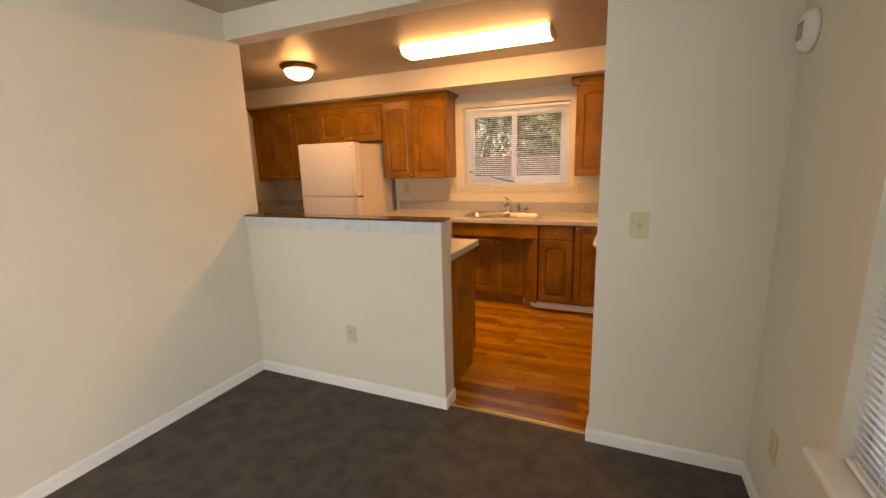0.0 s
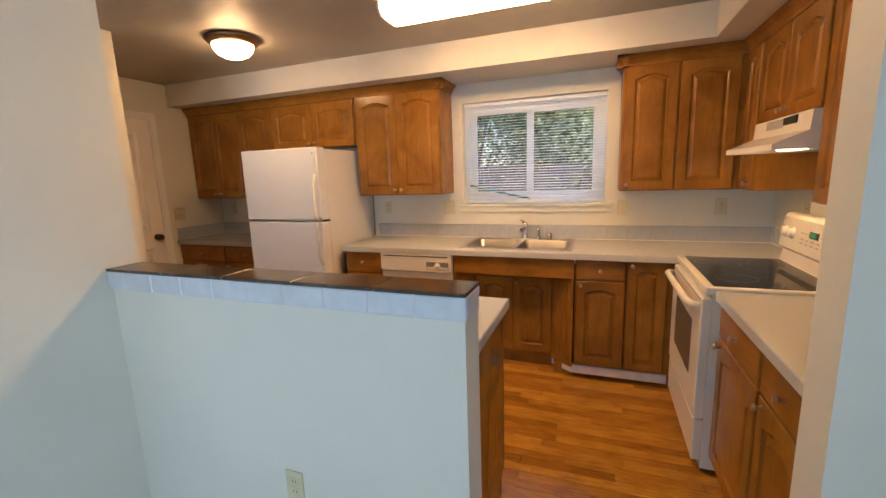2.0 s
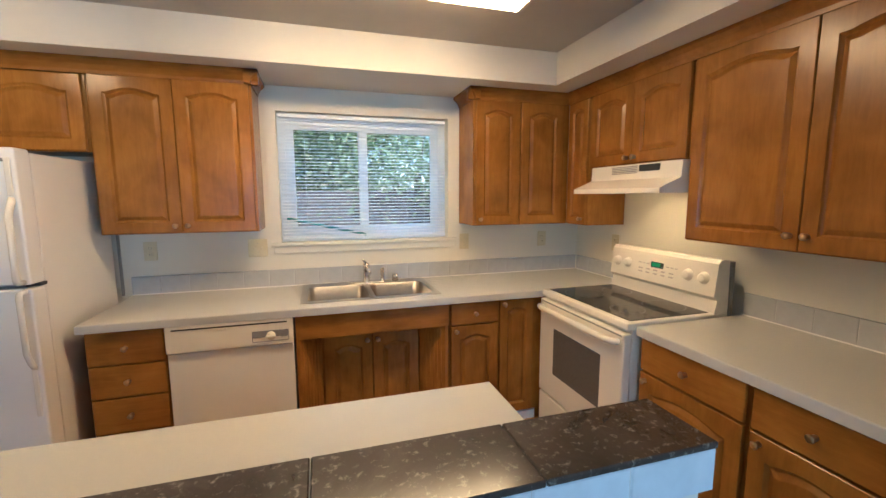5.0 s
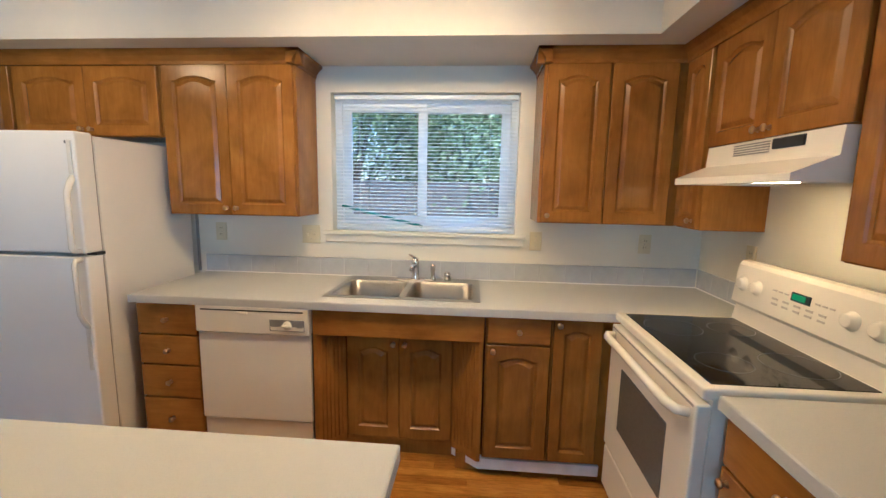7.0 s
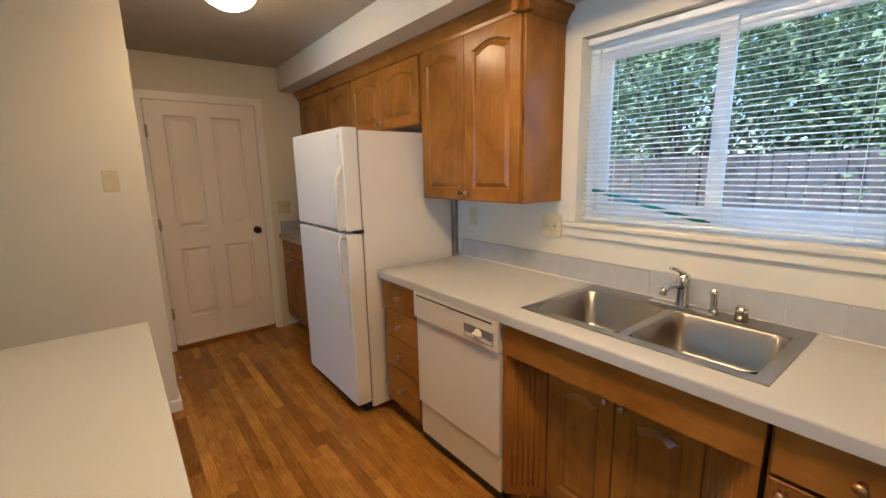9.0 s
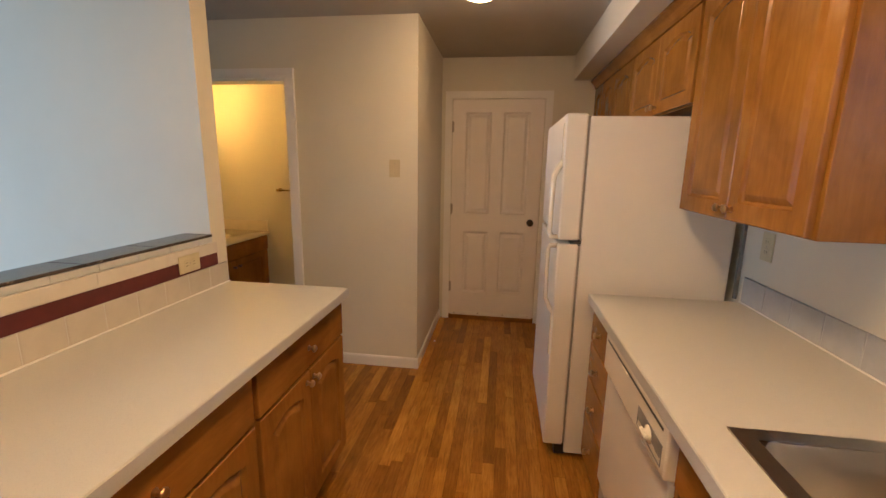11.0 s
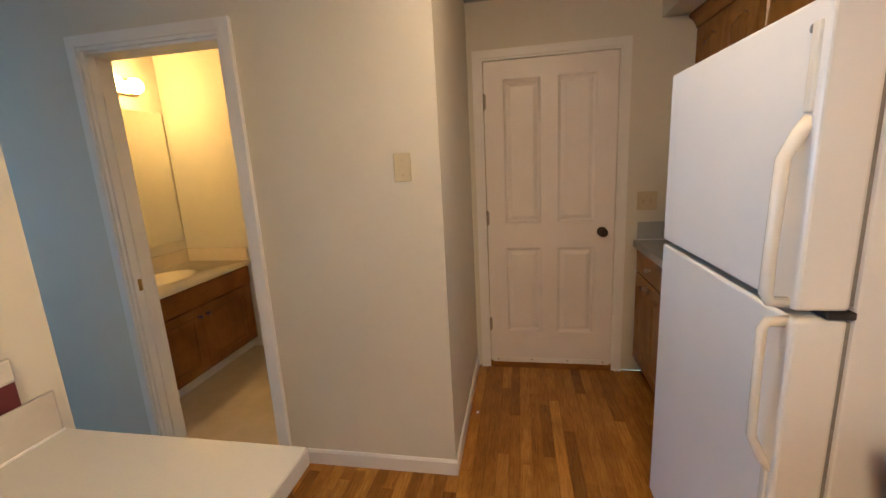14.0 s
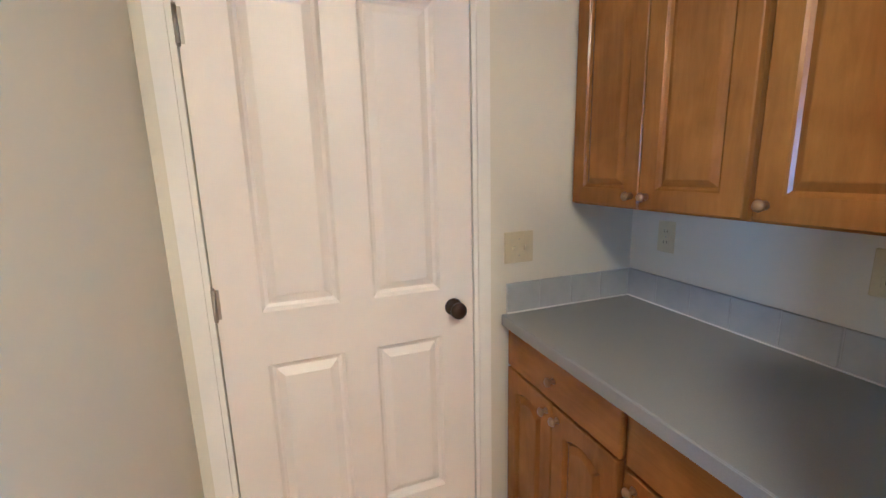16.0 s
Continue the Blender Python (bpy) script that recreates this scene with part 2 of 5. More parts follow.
GLASS = glass_material()


# ---- building blocks ----
def quad(bm, a, b, c, d):
    return bm.faces.new([a, b, c, d])


def box(bm, x0, x1, y0, y1, z0, z1):
    v = [bm.verts.new((x, y, z)) for z in (z0, z1) for y in (y0, y1) for x in (x0, x1)]
    for f in ((0, 2, 3, 1), (4, 5, 7, 6), (0, 1, 5, 4), (2, 6, 7, 3), (0, 4, 6, 2), (1, 3, 7, 5)):
        bm.faces.new([v[i] for i in f])


def merge(dst, src, m=None):
    table = {v: dst.verts.new(m @ v.co if m else v.co) for v in src.verts}
    for f in src.faces:
        g = dst.faces.new([table[v] for v in f.verts])
        g.smooth = f.smooth
    src.free()


def rbox(bm, x0, x1, y0, y1, z0, z1, r=0.004, seg=2):
    t = bmesh.new()
    box(t, x0, x1, y0, y1, z0, z1)
    bmesh.ops.bevel(t, geom=t.edges[:], offset=r, segments=seg, profile=0.5, affect="EDGES", clamp_overlap=True)
    merge(bm, t)


def lathe(bm, profile, m=None, n=16):
    """Turns (radius, height) about z; a radius of 0 closes the end."""
    m = m or Matrix()
    rings = []
    for r, h in profile:
        if r <= 1e-6:
            rings.append([bm.verts.new(m @ Vector((0, 0, h)))])
        else:
            rings.append([bm.verts.new(m @ Vector((r * math.cos(2 * math.pi * i / n), r * math.sin(2 * math.pi * i / n), h))) for i in range(n)])
    for a, b in zip(rings, rings[1:]):
        for i in range(n):
            j = (i + 1) % n
            if len(a) == 1 and len(b) == 1:
                continue
            vs = [a[0], b[j], b[i]] if len(a) == 1 else [a[i], a[j], b[0]] if len(b) == 1 else [a[i], a[j], b[j], b[i]]
            bm.faces.new(vs).smooth = True


def tube(bm, pts, r, n=10, flat=1.0):
    pts = [Vector(p) for p in pts]
    rings = []
    side = None
    for i, p in enumerate(pts):
        d = (pts[min(i + 1, len(pts) - 1)] - pts[max(i - 1, 0)]).normalized()
        if side is None:
            side = d.orthogonal().normalized()
        side = (side - d * side.dot(d)).normalized()
        up = d.cross(side)
        rr = r[i] if isinstance(r, (list, tuple)) else r
        rings.append([bm.verts.new(p + side * rr * math.cos(2 * math.pi * k / n) + up * rr * flat * math.sin(2 * math.pi * k / n)) for k in range(n)])
    for a, b in zip(rings, rings[1:]):
        for i in range(n):
            j = (i + 1) % n
            bm.faces.new([a[i], a[j], b[j], b[i]]).smooth = True
    bm.faces.new(rings[0][::-1])
    bm.faces.new(rings[-1])


def prism(bm, pts, z0, z1):
    """An upright prism over a flat outline, counter-clockwise from above."""
    lo, hi = [bm.verts.new((x, y, z0)) for x, y in pts], [bm.verts.new((x, y, z1)) for x, y in pts]
    n = len(pts)
    for i in range(n):
        quad(bm, lo[i], lo[(i + 1) % n], hi[(i + 1) % n], hi[i])
    bm.faces.new(lo[::-1])
    bm.faces.new(hi)


def extrude_profile(bm, prof, axis, a, b):
    """A moulding: the profile (pairs for the other two axes, in order) drawn along axis from a to b."""
    def at(p, s):
        return {"x": (s, p[0], p[1]), "y": (p[0], s, p[1]), "z": (p[0], p[1], s)}[axis]
    A, B = [bm.verts.new(at(p, a)) for p in prof], [bm.verts.new(at(p, b)) for p in prof]
    n = len(prof)
    for i in range(n):
        quad(bm, A[i], A[(i + 1) % n], B[(i + 1) % n], B[i])
    bm.faces.new(A[::-1])
    bm.faces.new(B)


def mesh_of(name, bm, mat):
    bmesh.ops.recalc_face_normals(bm, faces=bm.faces[:])
    me = bpy.data.meshes.new(name)
    bm.to_mesh(me)
    bm.free()
    me.materials.append(mat)
    return me


def part(name, bm, mat, parent, label=""):
    ob = new(name, mesh_of(name, bm, mat))
    ob.parent = parent
    return tagged(ob, label)


def thing(name, m, label, category, group=""):
    ob = new(name)
    ob.empty_display_size = 0.1
    ob.matrix_world = m
    return tagged(ob, label, category, group)


def solid(name, bm, mat, label, category, group="", kind=""):
    return tagged(new(name, mesh_of(name, bm, mat)), label, category, group, kind)


def boxes(*bs):
    bm = bmesh.new()
    for b in bs:
        box(bm, *b)
    return bm


def structure(name, mat, label, category, *bs):
    return solid(name, boxes(*bs), mat, label, category, kind="structure")
# ---- the shell ----
N, EAST, WEST, HALL, H = N0, 0.525, -4.575, -3.485, 2.40
S0, S1 = 2.085, 2.215          # faces of the wall between dining and kitchen
DW0, DW1 = -2.51, -2.41        # faces of the wall beside the dining room
SOUTH, LIVW = -4.2, -3.98

structure("wall_north", WALL, "off-white painted kitchen wall with a window", "wall",
          (WEST - 0.14, -1.735, N, N + 0.14, 0, H), (-0.585, EAST + 0.14, N, N + 0.14, 0, H),
          (-1.735, -0.585, N, N + 0.14, 0, 1.20), (-1.735, -0.585, N, N + 0.14, 2.045, H))
# the gap at y -2.4 to -0.7 is assumed, cut only for the added lamp
structure("wall_east", WALL, "off-white painted wall with a dining window", "wall",
          (EAST, EAST + 0.14, 1.385, N, 0, H), (EAST, EAST + 0.14, SOUTH - 0.14, -2.4, 0, H), (EAST, EAST + 0.14, -0.7, 0.15, 0, H), (EAST, EAST + 0.14, -2.4, -0.7, 2.05, H),
          (EAST, EAST + 0.14, 0.15, 1.385, 0, 0.60), (EAST, EAST + 0.14, 0.15, 1.385, 2.06, H))
structure("wall_west", WALL, "off-white painted wall round a closed door", "wall",
          (WEST - 0.14, WEST, 2.938, 3.035, 0, H), (WEST - 0.14, WEST, 3.85, N, 0, H), (WEST - 0.14, WEST, 3.035, 3.85, 2.055, H),
          (WEST - 0.16, WEST - 0.145, 2.938, N, 0, H))
structure("wall_hall", WALL, "off-white painted wall with a bathroom doorway", "wall",
          (HALL - 0.12, HALL, 2.03, 2.938, 0, H), (HALL - 0.12, HALL, -0.6, 1.34, 0, H), (HALL - 0.12, HALL, 1.34, 2.03, 2.025, H),
          (-5.0, HALL - 0.12, 2.818, 2.938, 0, H), (LIVW, HALL, -0.72, -0.6, 0, H))
structure("wall_bathroom", WALL, "cream painted bathroom wall", "wall",
          (-5.0, -4.77, 0.38, 2.818, 0, H), (-4.77, HALL - 0.12, 0.38, 0.50, 0, H))
structure("wall_half", WALL, "off-white half wall under a tiled bar", "wall", (DW1, -0.958, S0, S1, 0, 1.075))
structure("wall_pier", WALL, "off-white wall pier beside the kitchen opening", "wall", (-0.155, EAST, S0, S1, 0, H))
structure("wall_header", WALL, "off-white header beam over the kitchen opening", "wall", (DW1, -0.155, S0 + 0.004, S1 - 0.004, 2.245, H))
structure("wall_dining", WALL, "off-white painted dining room wall", "wall", (DW0, DW1, -0.10, S1 - 0.02, 0, H))
structure("wall_living", WALL, "off-white living room wall with a window", "wall",
          (LIVW - 0.14, LIVW, SOUTH - 0.14, -0.6, 0, H),
          (LIVW, -3.78, SOUTH - 0.14, SOUTH, 0, H), (-2.1, EAST, SOUTH - 0.14, SOUTH, 0, H),
          (-3.78, -2.1, SOUTH - 0.14, SOUTH, 0, 0.53), (-3.78, -2.1, SOUTH - 0.14, SOUTH, 1.93, H))
structure("ceiling", CEIL_DIMMED, "textured off-white ceiling with its dimness put into the colour", "ceiling", (-5.0, EAST + 0.14, SOUTH - 0.14, N + 0.14, H, H + 0.12))
structure("soffit", SOFFIT_SHADED, "off-white boxed soffit over the wall cabinets, shade put into its colour", "soffit",
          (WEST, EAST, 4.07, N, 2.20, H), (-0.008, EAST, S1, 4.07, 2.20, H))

# floors: wood in the kitchen, carpet elsewhere, sheet vinyl in the bathroom
floor = structure("floor", OAK, "honey oak strip floor in the kitchen", "floor",
                  (WEST, EAST, 2.15, N, -0.10, -0.012), (HALL, DW0, 2.15, 2.3, -0.10, -0.0125))
structure("carpet", CARPET, "dark grey-brown plush carpet", "carpet",
          (DW0, EAST, SOUTH, 2.15, -0.10, 0.008), (HALL, DW0, -0.6, 2.15, -0.10, 0.008), (LIVW, DW0, SOUTH, -0.6, -0.10, 0.008))
structure("bathroom_floor", SHEETVINYL, "tan sheet vinyl bathroom floor", "floor", (-4.86, HALL, 0.5, 2.818, -0.10, 0.002))
bm = bmesh.new()
extrude_profile(bm, [(2.128, 0.008), (2.135, 0.016), (2.150, 0.017), (2.168, 0.006), (2.168, 0.0), (2.128, 0.0)], "x", -0.958, -0.155)
solid("threshold_strip", bm, BRASS, "brass-coloured threshold strip between carpet and wood", "trim", kind="structure")


def baseboard(bm, axis, at, out, a, b, h=0.078, t=0.012):
    """A skirting board on the plane at, standing out to the side given by out, from a to b."""
    prof = [(at, 0.0), (at + out * t, 0.0), (at + out * t, h - 0.012), (at + out * t * 0.5, h), (at, h)]
    extrude_profile(bm, prof, axis, a, b)


def boards(name, label, *runs):
    bm = bmesh.new()
    for r in runs:
        baseboard(bm, *r)
    return solid(name, bm, TRIM, label, "baseboard", kind="structure")


boards("baseboard_dining", "white painted baseboard along the carpet", ("y", DW1, 1, -0.10, S0), ("x", S0, -1, DW1 + 0.012, -0.946), ("y", -0.958, 1, S0, S1))
boards("baseboard_pier", "white painted baseboard along the pier", ("x", S0, -1, -0.167, EAST - 0.012), ("y", -0.155, -1, S0, S1), ("y", EAST, -1, -0.7, S0 - 0.012))
boards("baseboard_hall", "white painted baseboard along the hall wall", ("y", HALL, 1, 2.095, 2.95), ("y", HALL, 1, -0.6, 1.275), ("x", 2.938, 1, WEST, HALL))
boards("baseboard_living", "white painted baseboard along the living room", ("y", LIVW, 1, SOUTH, -0.72), ("x", SOUTH, 1, LIVW, EAST), ("x", -0.10, -1, DW0, DW1), ("y", DW0, -1, -0.1, S1 - 0.02))


# ---- doors, windows ----
def casing(name, label, axis, at, out, a, b, top, w=0.062, t=0.022):
    """Moulded door casing on a wall plane: two legs and a head."""
    bm = bmesh.new()
    def strip(p0, p1, horizontal, z0=0.0):
        steps = [(0.0, 0.45), (0.25, 0.7), (0.7, 1.0), (1.0, 0.55)]
        inner, outer = p0, p1
        for (f0, d0), (f1, d1) in zip(steps, steps[1:]):
            c0, c1 = inner + (outer - inner) * f0, inner + (outer - inner) * f1
            yield c0, c1, max(d0, d1) * t
    for inner, outer in ((a, a - w), (b, b + w)):
        for c0, c1, d in strip(inner, outer, False):
            lo, hi = sorted((c0, c1))
            p = sorted((at, at + out * d))
            if axis == "y":
                box(bm, p[0], p[1], lo, hi, 0.0, top + abs(c1 - inner))
            else:
                box(bm, lo, hi, p[0], p[1], 0.0, top + abs(c1 - inner))
    for c0, c1, d in strip(top, top + w, True):
        p = sorted((at, at + out * d))
        s0, s1 = a - (c0 - top), b + (c0 - top)
        if axis == "y":
            box(bm, p[0], p[1], s0, s1, c0, c1)
        else:
            box(bm, s0, s1, p[0], p[1], c0, c1)
    return solid(name, bm, TRIM, label, "trim", kind="structure")


def panel_loops(bm, outline, outer, steps, back):
    """A slab face: outer loop, then loops further and further in, each at its depth, closed by a flat panel."""
    n = len(outer)
    rows = [[bm.verts.new((x, back, z)) for x, z in outer], [bm.verts.new((x, 0.003, z)) for x, z in outer]]
    cx, cz = sum(p[0] for p in outer) / n, sum(p[1] for p in outer) / n
    rows.append([bm.verts.new((x - math.copysign(0.003, x - cx), 0.0, z - math.copysign(0.003, z - cz))) for x, z in outer])
    for inset, y in steps:
        rows.append([bm.verts.new((x, y, z)) for x, z in outline(inset)])
    for a, b in zip(rows, rows[1:]):
        for i in range(n):
            quad(bm, a[i], a[(i + 1) % n], b[(i + 1) % n], b[i])
    bm.faces.new(rows[0][::-1])
    bm.faces.new(rows[-1])


def cabinet_door(bm, x0, x1, z0, z1, arch=True, stile=0.058, t=0.02):
    """A raised-panel door with an arched top rail, its face at y = 0."""
    w = x1 - x0
    stile = min(stile, w * 0.22)
    rise = min(0.026, w * 0.075) if arch else 0.0
    na = 12

    def outline(i):
        a, b, lo = x0 + stile + i, x1 - stile - i, z0 + stile + i
        hi = z1 - stile - rise - i
        pts = [(a, lo), (b, lo)]
        for k in range(na + 1):
            u = k / na
            f = max(0.0, math.sin(math.pi * min(1.0, max(0.0, (u - 0.08) / 0.84)))) ** 0.9
            pts.append((b + (a - b) * u, hi + rise * f))
        return pts
    outer = [(x0, z0), (x1, z0)] + [(x1 + (x0 - x1) * k / na, z1) for k in range(na + 1)]
    panel_loops(bm, outline, outer, [(0.0, 0.0), (0.005, 0.007), (0.012, 0.012), (0.030, 0.0015), (0.034, 0.0005)], t)


def knob(parent, x, z, r=0.014, mat=None):
    bm = bmesh.new()
    lathe(bm, [(0.0, 0.0), (r * 0.75, 0.0), (r * 0.45, 0.006), (r * 0.42, 0.014), (r * 0.95, 0.019), (r, 0.023), (r * 0.75, 0.028), (0.0, 0.030)],
          Matrix.Translation((x, 0, z)) @ Matrix.Rotation(radians(90), 4, "X"), 14)
    return part("knob", bm, mat or PEWTER, parent, "round antique brass knob")


def room_door(name, m, label, w, h, panels, knob_x, hinge_x):
    """A panelled door with its face at y = 0, hinges and knob."""
    d = thing(name, m, label, "door")
    bm = bmesh.new()
    t = 0.035
    zs = sorted({0.0, h} | {v for p in panels for v in p[2:]})
    xs = sorted({0.0, w} | {v for p in panels for v in p[:2]})
    for xa, xb in zip(xs, xs[1:]):
        for za, zb in zip(zs, zs[1:]):
            if not any(p[0] <= xa and xb <= p[1] and p[2] <= za and zb <= p[3] for p in panels):
                vs = [bm.verts.new(v) for v in ((xa, 0, za), (xb, 0, za), (xb, 0, zb), (xa, 0, zb))]
                bm.faces.new(vs)
    for x0, x1, z0, z1 in panels:
        last = None
        for i, y in ((0, 0), (0.010, 0.014), (0.020, 0.018), (0.046, 0.004)):
            loop = [bm.verts.new(v) for v in ((x0 + i, y, z0 + i), (x1 - i, y, z0 + i), (x1 - i, y, z1 - i), (x0 + i, y, z1 - i))]
            if last:
                for k in range(4):
                    quad(bm, last[k], last[(k + 1) % 4], loop[(k + 1) % 4], loop[k])
            last = loop
        bm.faces.new(last)
    e = [bm.verts.new((x, y, z)) for y in (0.0, t) for x, z in ((0, 0), (w, 0), (w, h), (0, h))]
    for k in range(4):
        quad(bm, e[k], e[(k + 1) % 4], e[4 + (k + 1) % 4], e[4 + k])
    bm.faces.new(e[4:])
    bmesh.ops.remove_doubles(bm, verts=bm.verts[:], dist=0.0002)
    part("slab", bm, DOORPAINT, d)
    bm = bmesh.new()
    rbox(bm, 0.01, w - 0.01, -0.006, 0.0, -0.012, 0.030, 0.002, 1)
    sweep = part("door_sweep", bm, TRIM, d, "white door sweep along the bottom")
    for x in (0.05, w * 0.35, w * 0.65, w - 0.05):
        bm = bmesh.new()
        lathe(bm, [(0, 0.0), (0.005, 0.0), (0.004, 0.002), (0, 0.0022)], Matrix.Translation((x, -0.006, 0.014)) @ Matrix.Rotation(radians(90), 4, "X"), 8)
        part("screw", bm, BRONZE, sweep)
    bm = bmesh.new()
    turn = Matrix.Translation((knob_x, 0, 0.923)) @ Matrix.Rotation(radians(90), 4, "X")
    lathe(bm, [(0.0, 0.0), (0.030, 0.0), (0.031, 0.004), (0.026, 0.010), (0.011, 0.016), (0.010, 0.032), (0.022, 0.038), (0.029, 0.050), (0.027, 0.062), (0.014, 0.068), (0, 0.069)], turn, 20)
    part("door_knob", bm, BRONZE, d, "dark bronze door knob")
    for z in (0.28, 1.03, 1.77):
        bm = bmesh.new()
        tube(bm, [(hinge_x, -0.006, z - 0.045), (hinge_x, -0.006, z + 0.045)], 0.006, 8)
        for s in (-0.048, 0.048):
            lathe(bm, [(0.0, -0.004), (0.005, -0.003), (0.005, 0.003), (0.0, 0.004)], Matrix.Translation((hinge_x, -0.006, z + s)), 8)
        box(bm, hinge_x - 0.014, hinge_x + 0.014, -0.001, 0.0015, z - 0.044, z + 0.044)
        part("hinge", bm, WORN, d, "worn metal hinge")
    return d


casing("trim_utility_door", "white moulded door casing", "y", WEST, 1, 3.035, 3.85, 2.055)
casing("trim_bath_door", "white moulded casing round the bathroom doorway", "y", HALL, 1, 1.34, 2.03, 2.025)
structure("jamb_bath_door", TRIM, "white painted bathroom door jamb", "trim",
          (HALL - 0.121, HALL + 0.001, 1.335, 1.352, 0, 2.025), (HALL - 0.121, HALL + 0.001, 2.018, 2.035, 0, 2.025), (HALL - 0.121, HALL + 0.001, 1.352, 2.018, 2.012, 2.03),
          (HALL - 0.075, HALL - 0.04, 1.352, 1.362, 0, 2.012), (HALL - 0.075, HALL - 0.04, 2.008, 2.018, 0, 2.012))
room_door("door_utility", pose(WEST + 0.010, 3.0395, 0.045, 0, 0, 90) , "closed white four-panel door in the kitchen wall", 0.806, 2.006,
          [(0.1205, 0.3505, 0.99, 1.895), (0.4555, 0.6855, 0.99, 1.895), (0.1205, 0.3505, 0.225, 0.82), (0.4555, 0.6855, 0.225, 0.82)], 0.7305, 0.0)
structure("threshold_bath_door", BRASS, "brass-coloured strip under the bathroom doorway", "trim", (HALL - 0.05, HALL - 0.004, 1.353, 2.017, -0.002, 0.007))
structure("threshold_utility_door", MAPLE_H, "dark wooden threshold under the closed door", "trim", (WEST - 0.14, WEST + 0.02, 3.035, 3.85, 0.0, 0.04))


def window_unit(name, m, label, w, h, depth, centre):
    """A sliding vinyl window in an opening w wide and h high; the room side is at y = 0, going out along y."""
    win = thing(name, m, label, "window")
    win["kind"] = "structure"
    bm = bmesh.new()
    for b in ((0, 0.045, depth - 0.06, depth, 0, h), (w - 0.045, w, depth - 0.06, depth, 0, h), (0.045, w - 0.045, depth - 0.06, depth, 0, 0.045), (0.045, w - 0.045, depth - 0.06, depth, h - 0.045, h)):
        box(bm, *b)
    part("window_frame", bm, VINYL, win)
    for k, (a, b, y) in enumerate(((0.045, centre + 0.03, depth - 0.045), (centre - 0.03, w - 0.045, depth - 0.025))):
        bm = bmesh.new()
        s = 0.055
        for q in ((a, a + s, y, y + 0.02, 0.045, h - 0.045), (b - s, b, y, y + 0.02, 0.045, h - 0.045), (a + s, b - s, y, y + 0.02, 0.045, 0.045 + s), (a + s, b - s, y, y + 0.02, h - 0.045 - s, h - 0.045)):
            box(bm, *q)
        sash = part("sash", bm, VINYL, win)
        bm = bmesh.new()
        box(bm, a + s, b - s, y + 0.008, y + 0.012, 0.045 + s, h - 0.045 - s)
        pane = part("pane", bm, GLASS, sash, "clear window glass")
        pane.visible_shadow = False
    return win


def blind(name, m, label, w, h, pitch, tilt, slat_w=0.025):
    """A mini blind: head rail, slats, bottom rail, two ladder cords."""
    b = thing(name, m, label, "blind")
    bm = bmesh.new()
    rbox(bm, 0, w, -0.014, 0.014, h - 0.028, h, 0.003, 1)
    part("head_rail", bm, VINYL, b)
    bm = bmesh.new()
    rbox(bm, 0, w, -0.012, 0.012, 0.0, 0.012, 0.003, 1)
    part("bottom_rail", bm, VINYL, b)
    bm = bmesh.new()
    pts = [(-slat_w / 2, 0.0), (-slat_w / 4, 0.0012), (0, 0.0016), (slat_w / 4, 0.0012), (slat_w / 2, 0.0)]
    top = [[bm.verts.new((x, y, z)) for y, z in pts] for x in (0.002, w - 0.002)]
    low = [[bm.verts.new((x, y, z - 0.0006)) for y, z in pts] for x in (0.002, w - 0.002)]
    for i in range(4):
        quad(bm, top[0][i], top[1][i], top[1][i + 1], top[0][i + 1])
        quad(bm, low[0][i], low[0][i + 1], low[1][i + 1], low[1][i])
    me = mesh_of("slat", bm, SLAT)
    k = 0
    z = 0.022
    while z < h - 0.032:
        s = new("slat", me)
        s.parent = b
        s.matrix_basis = pose(0, 0, z, tilt + 1.2 * math.sin(k * 1.7), 0, 0.06 * math.sin(k * 2.3))
        z += pitch
        k += 1
    for x in (0.16, w - 0.16):
        bm = bmesh.new()
        tube(bm, [(x, -0.013, 0.0), (x, -0.013, h - 0.02)], 0.0009, 5)
        part("ladder_cord", bm, SLAT, b)
    return b


WIN_M = pose(-1.735, N, 1.20)
window_unit("window_kitchen", WIN_M, "white vinyl sliding window over the sink", 1.15, 0.845, 0.13, 0.555)
blind("kitchen_blind", pose(-1.725, N + 0.035, 1.215), "white mini blind with open slats", 1.13, 0.825, 0.0215, 11)
window_unit("window_dining", pose(EAST, 1.385, 0.60, 0, 0, -90), "white vinyl dining room window", 1.235, 1.46, 0.13, 0.6)
blind("dining_blind", pose(EAST + 0.03, 1.378, 0.612, 0, 0, -90), "white mini blind with closed slats", 1.22, 1.44, 0.0215, -62)
window_unit("window_living", pose(-2.1, SOUTH, 0.53, 0, 0, 180), "white framed living room window", 1.68, 1.40, 0.13, 0.84)

# window casing and stool
bm = bmesh.new()
box(bm, -1.80, -1.735, N - 0.014, N, 1.195, 2.045)
box(bm, -0.585, -0.52, N - 0.014, N, 1.195, 2.045)
box(bm, -1.80, -0.52, N - 0.014, N, 2.045, 2.112)
rbox(bm, -1.80, -0.52, N - 0.034, N + 0.05, 1.178, 1.201, 0.005, 2)
rbox(bm, -1.785, -0.535, N - 0.018, N, 1.128, 1.178, 0.006, 2)
solid("trim_kitchen_window", bm, WALL, "painted window casing with a stool and apron", "trim", kind="structure")
bm = bmesh.new()
rbox(bm, EAST - 0.055, EAST + 0.05, 0.10, 1.43, 0.578, 0.601, 0.005, 2)
box(bm, EAST - 0.014, EAST, 0.13, 1.41, 0.52, 0.578)
solid("trim_dining_window", bm, TRIM, "painted stool under the dining window", "trim", kind="structure")
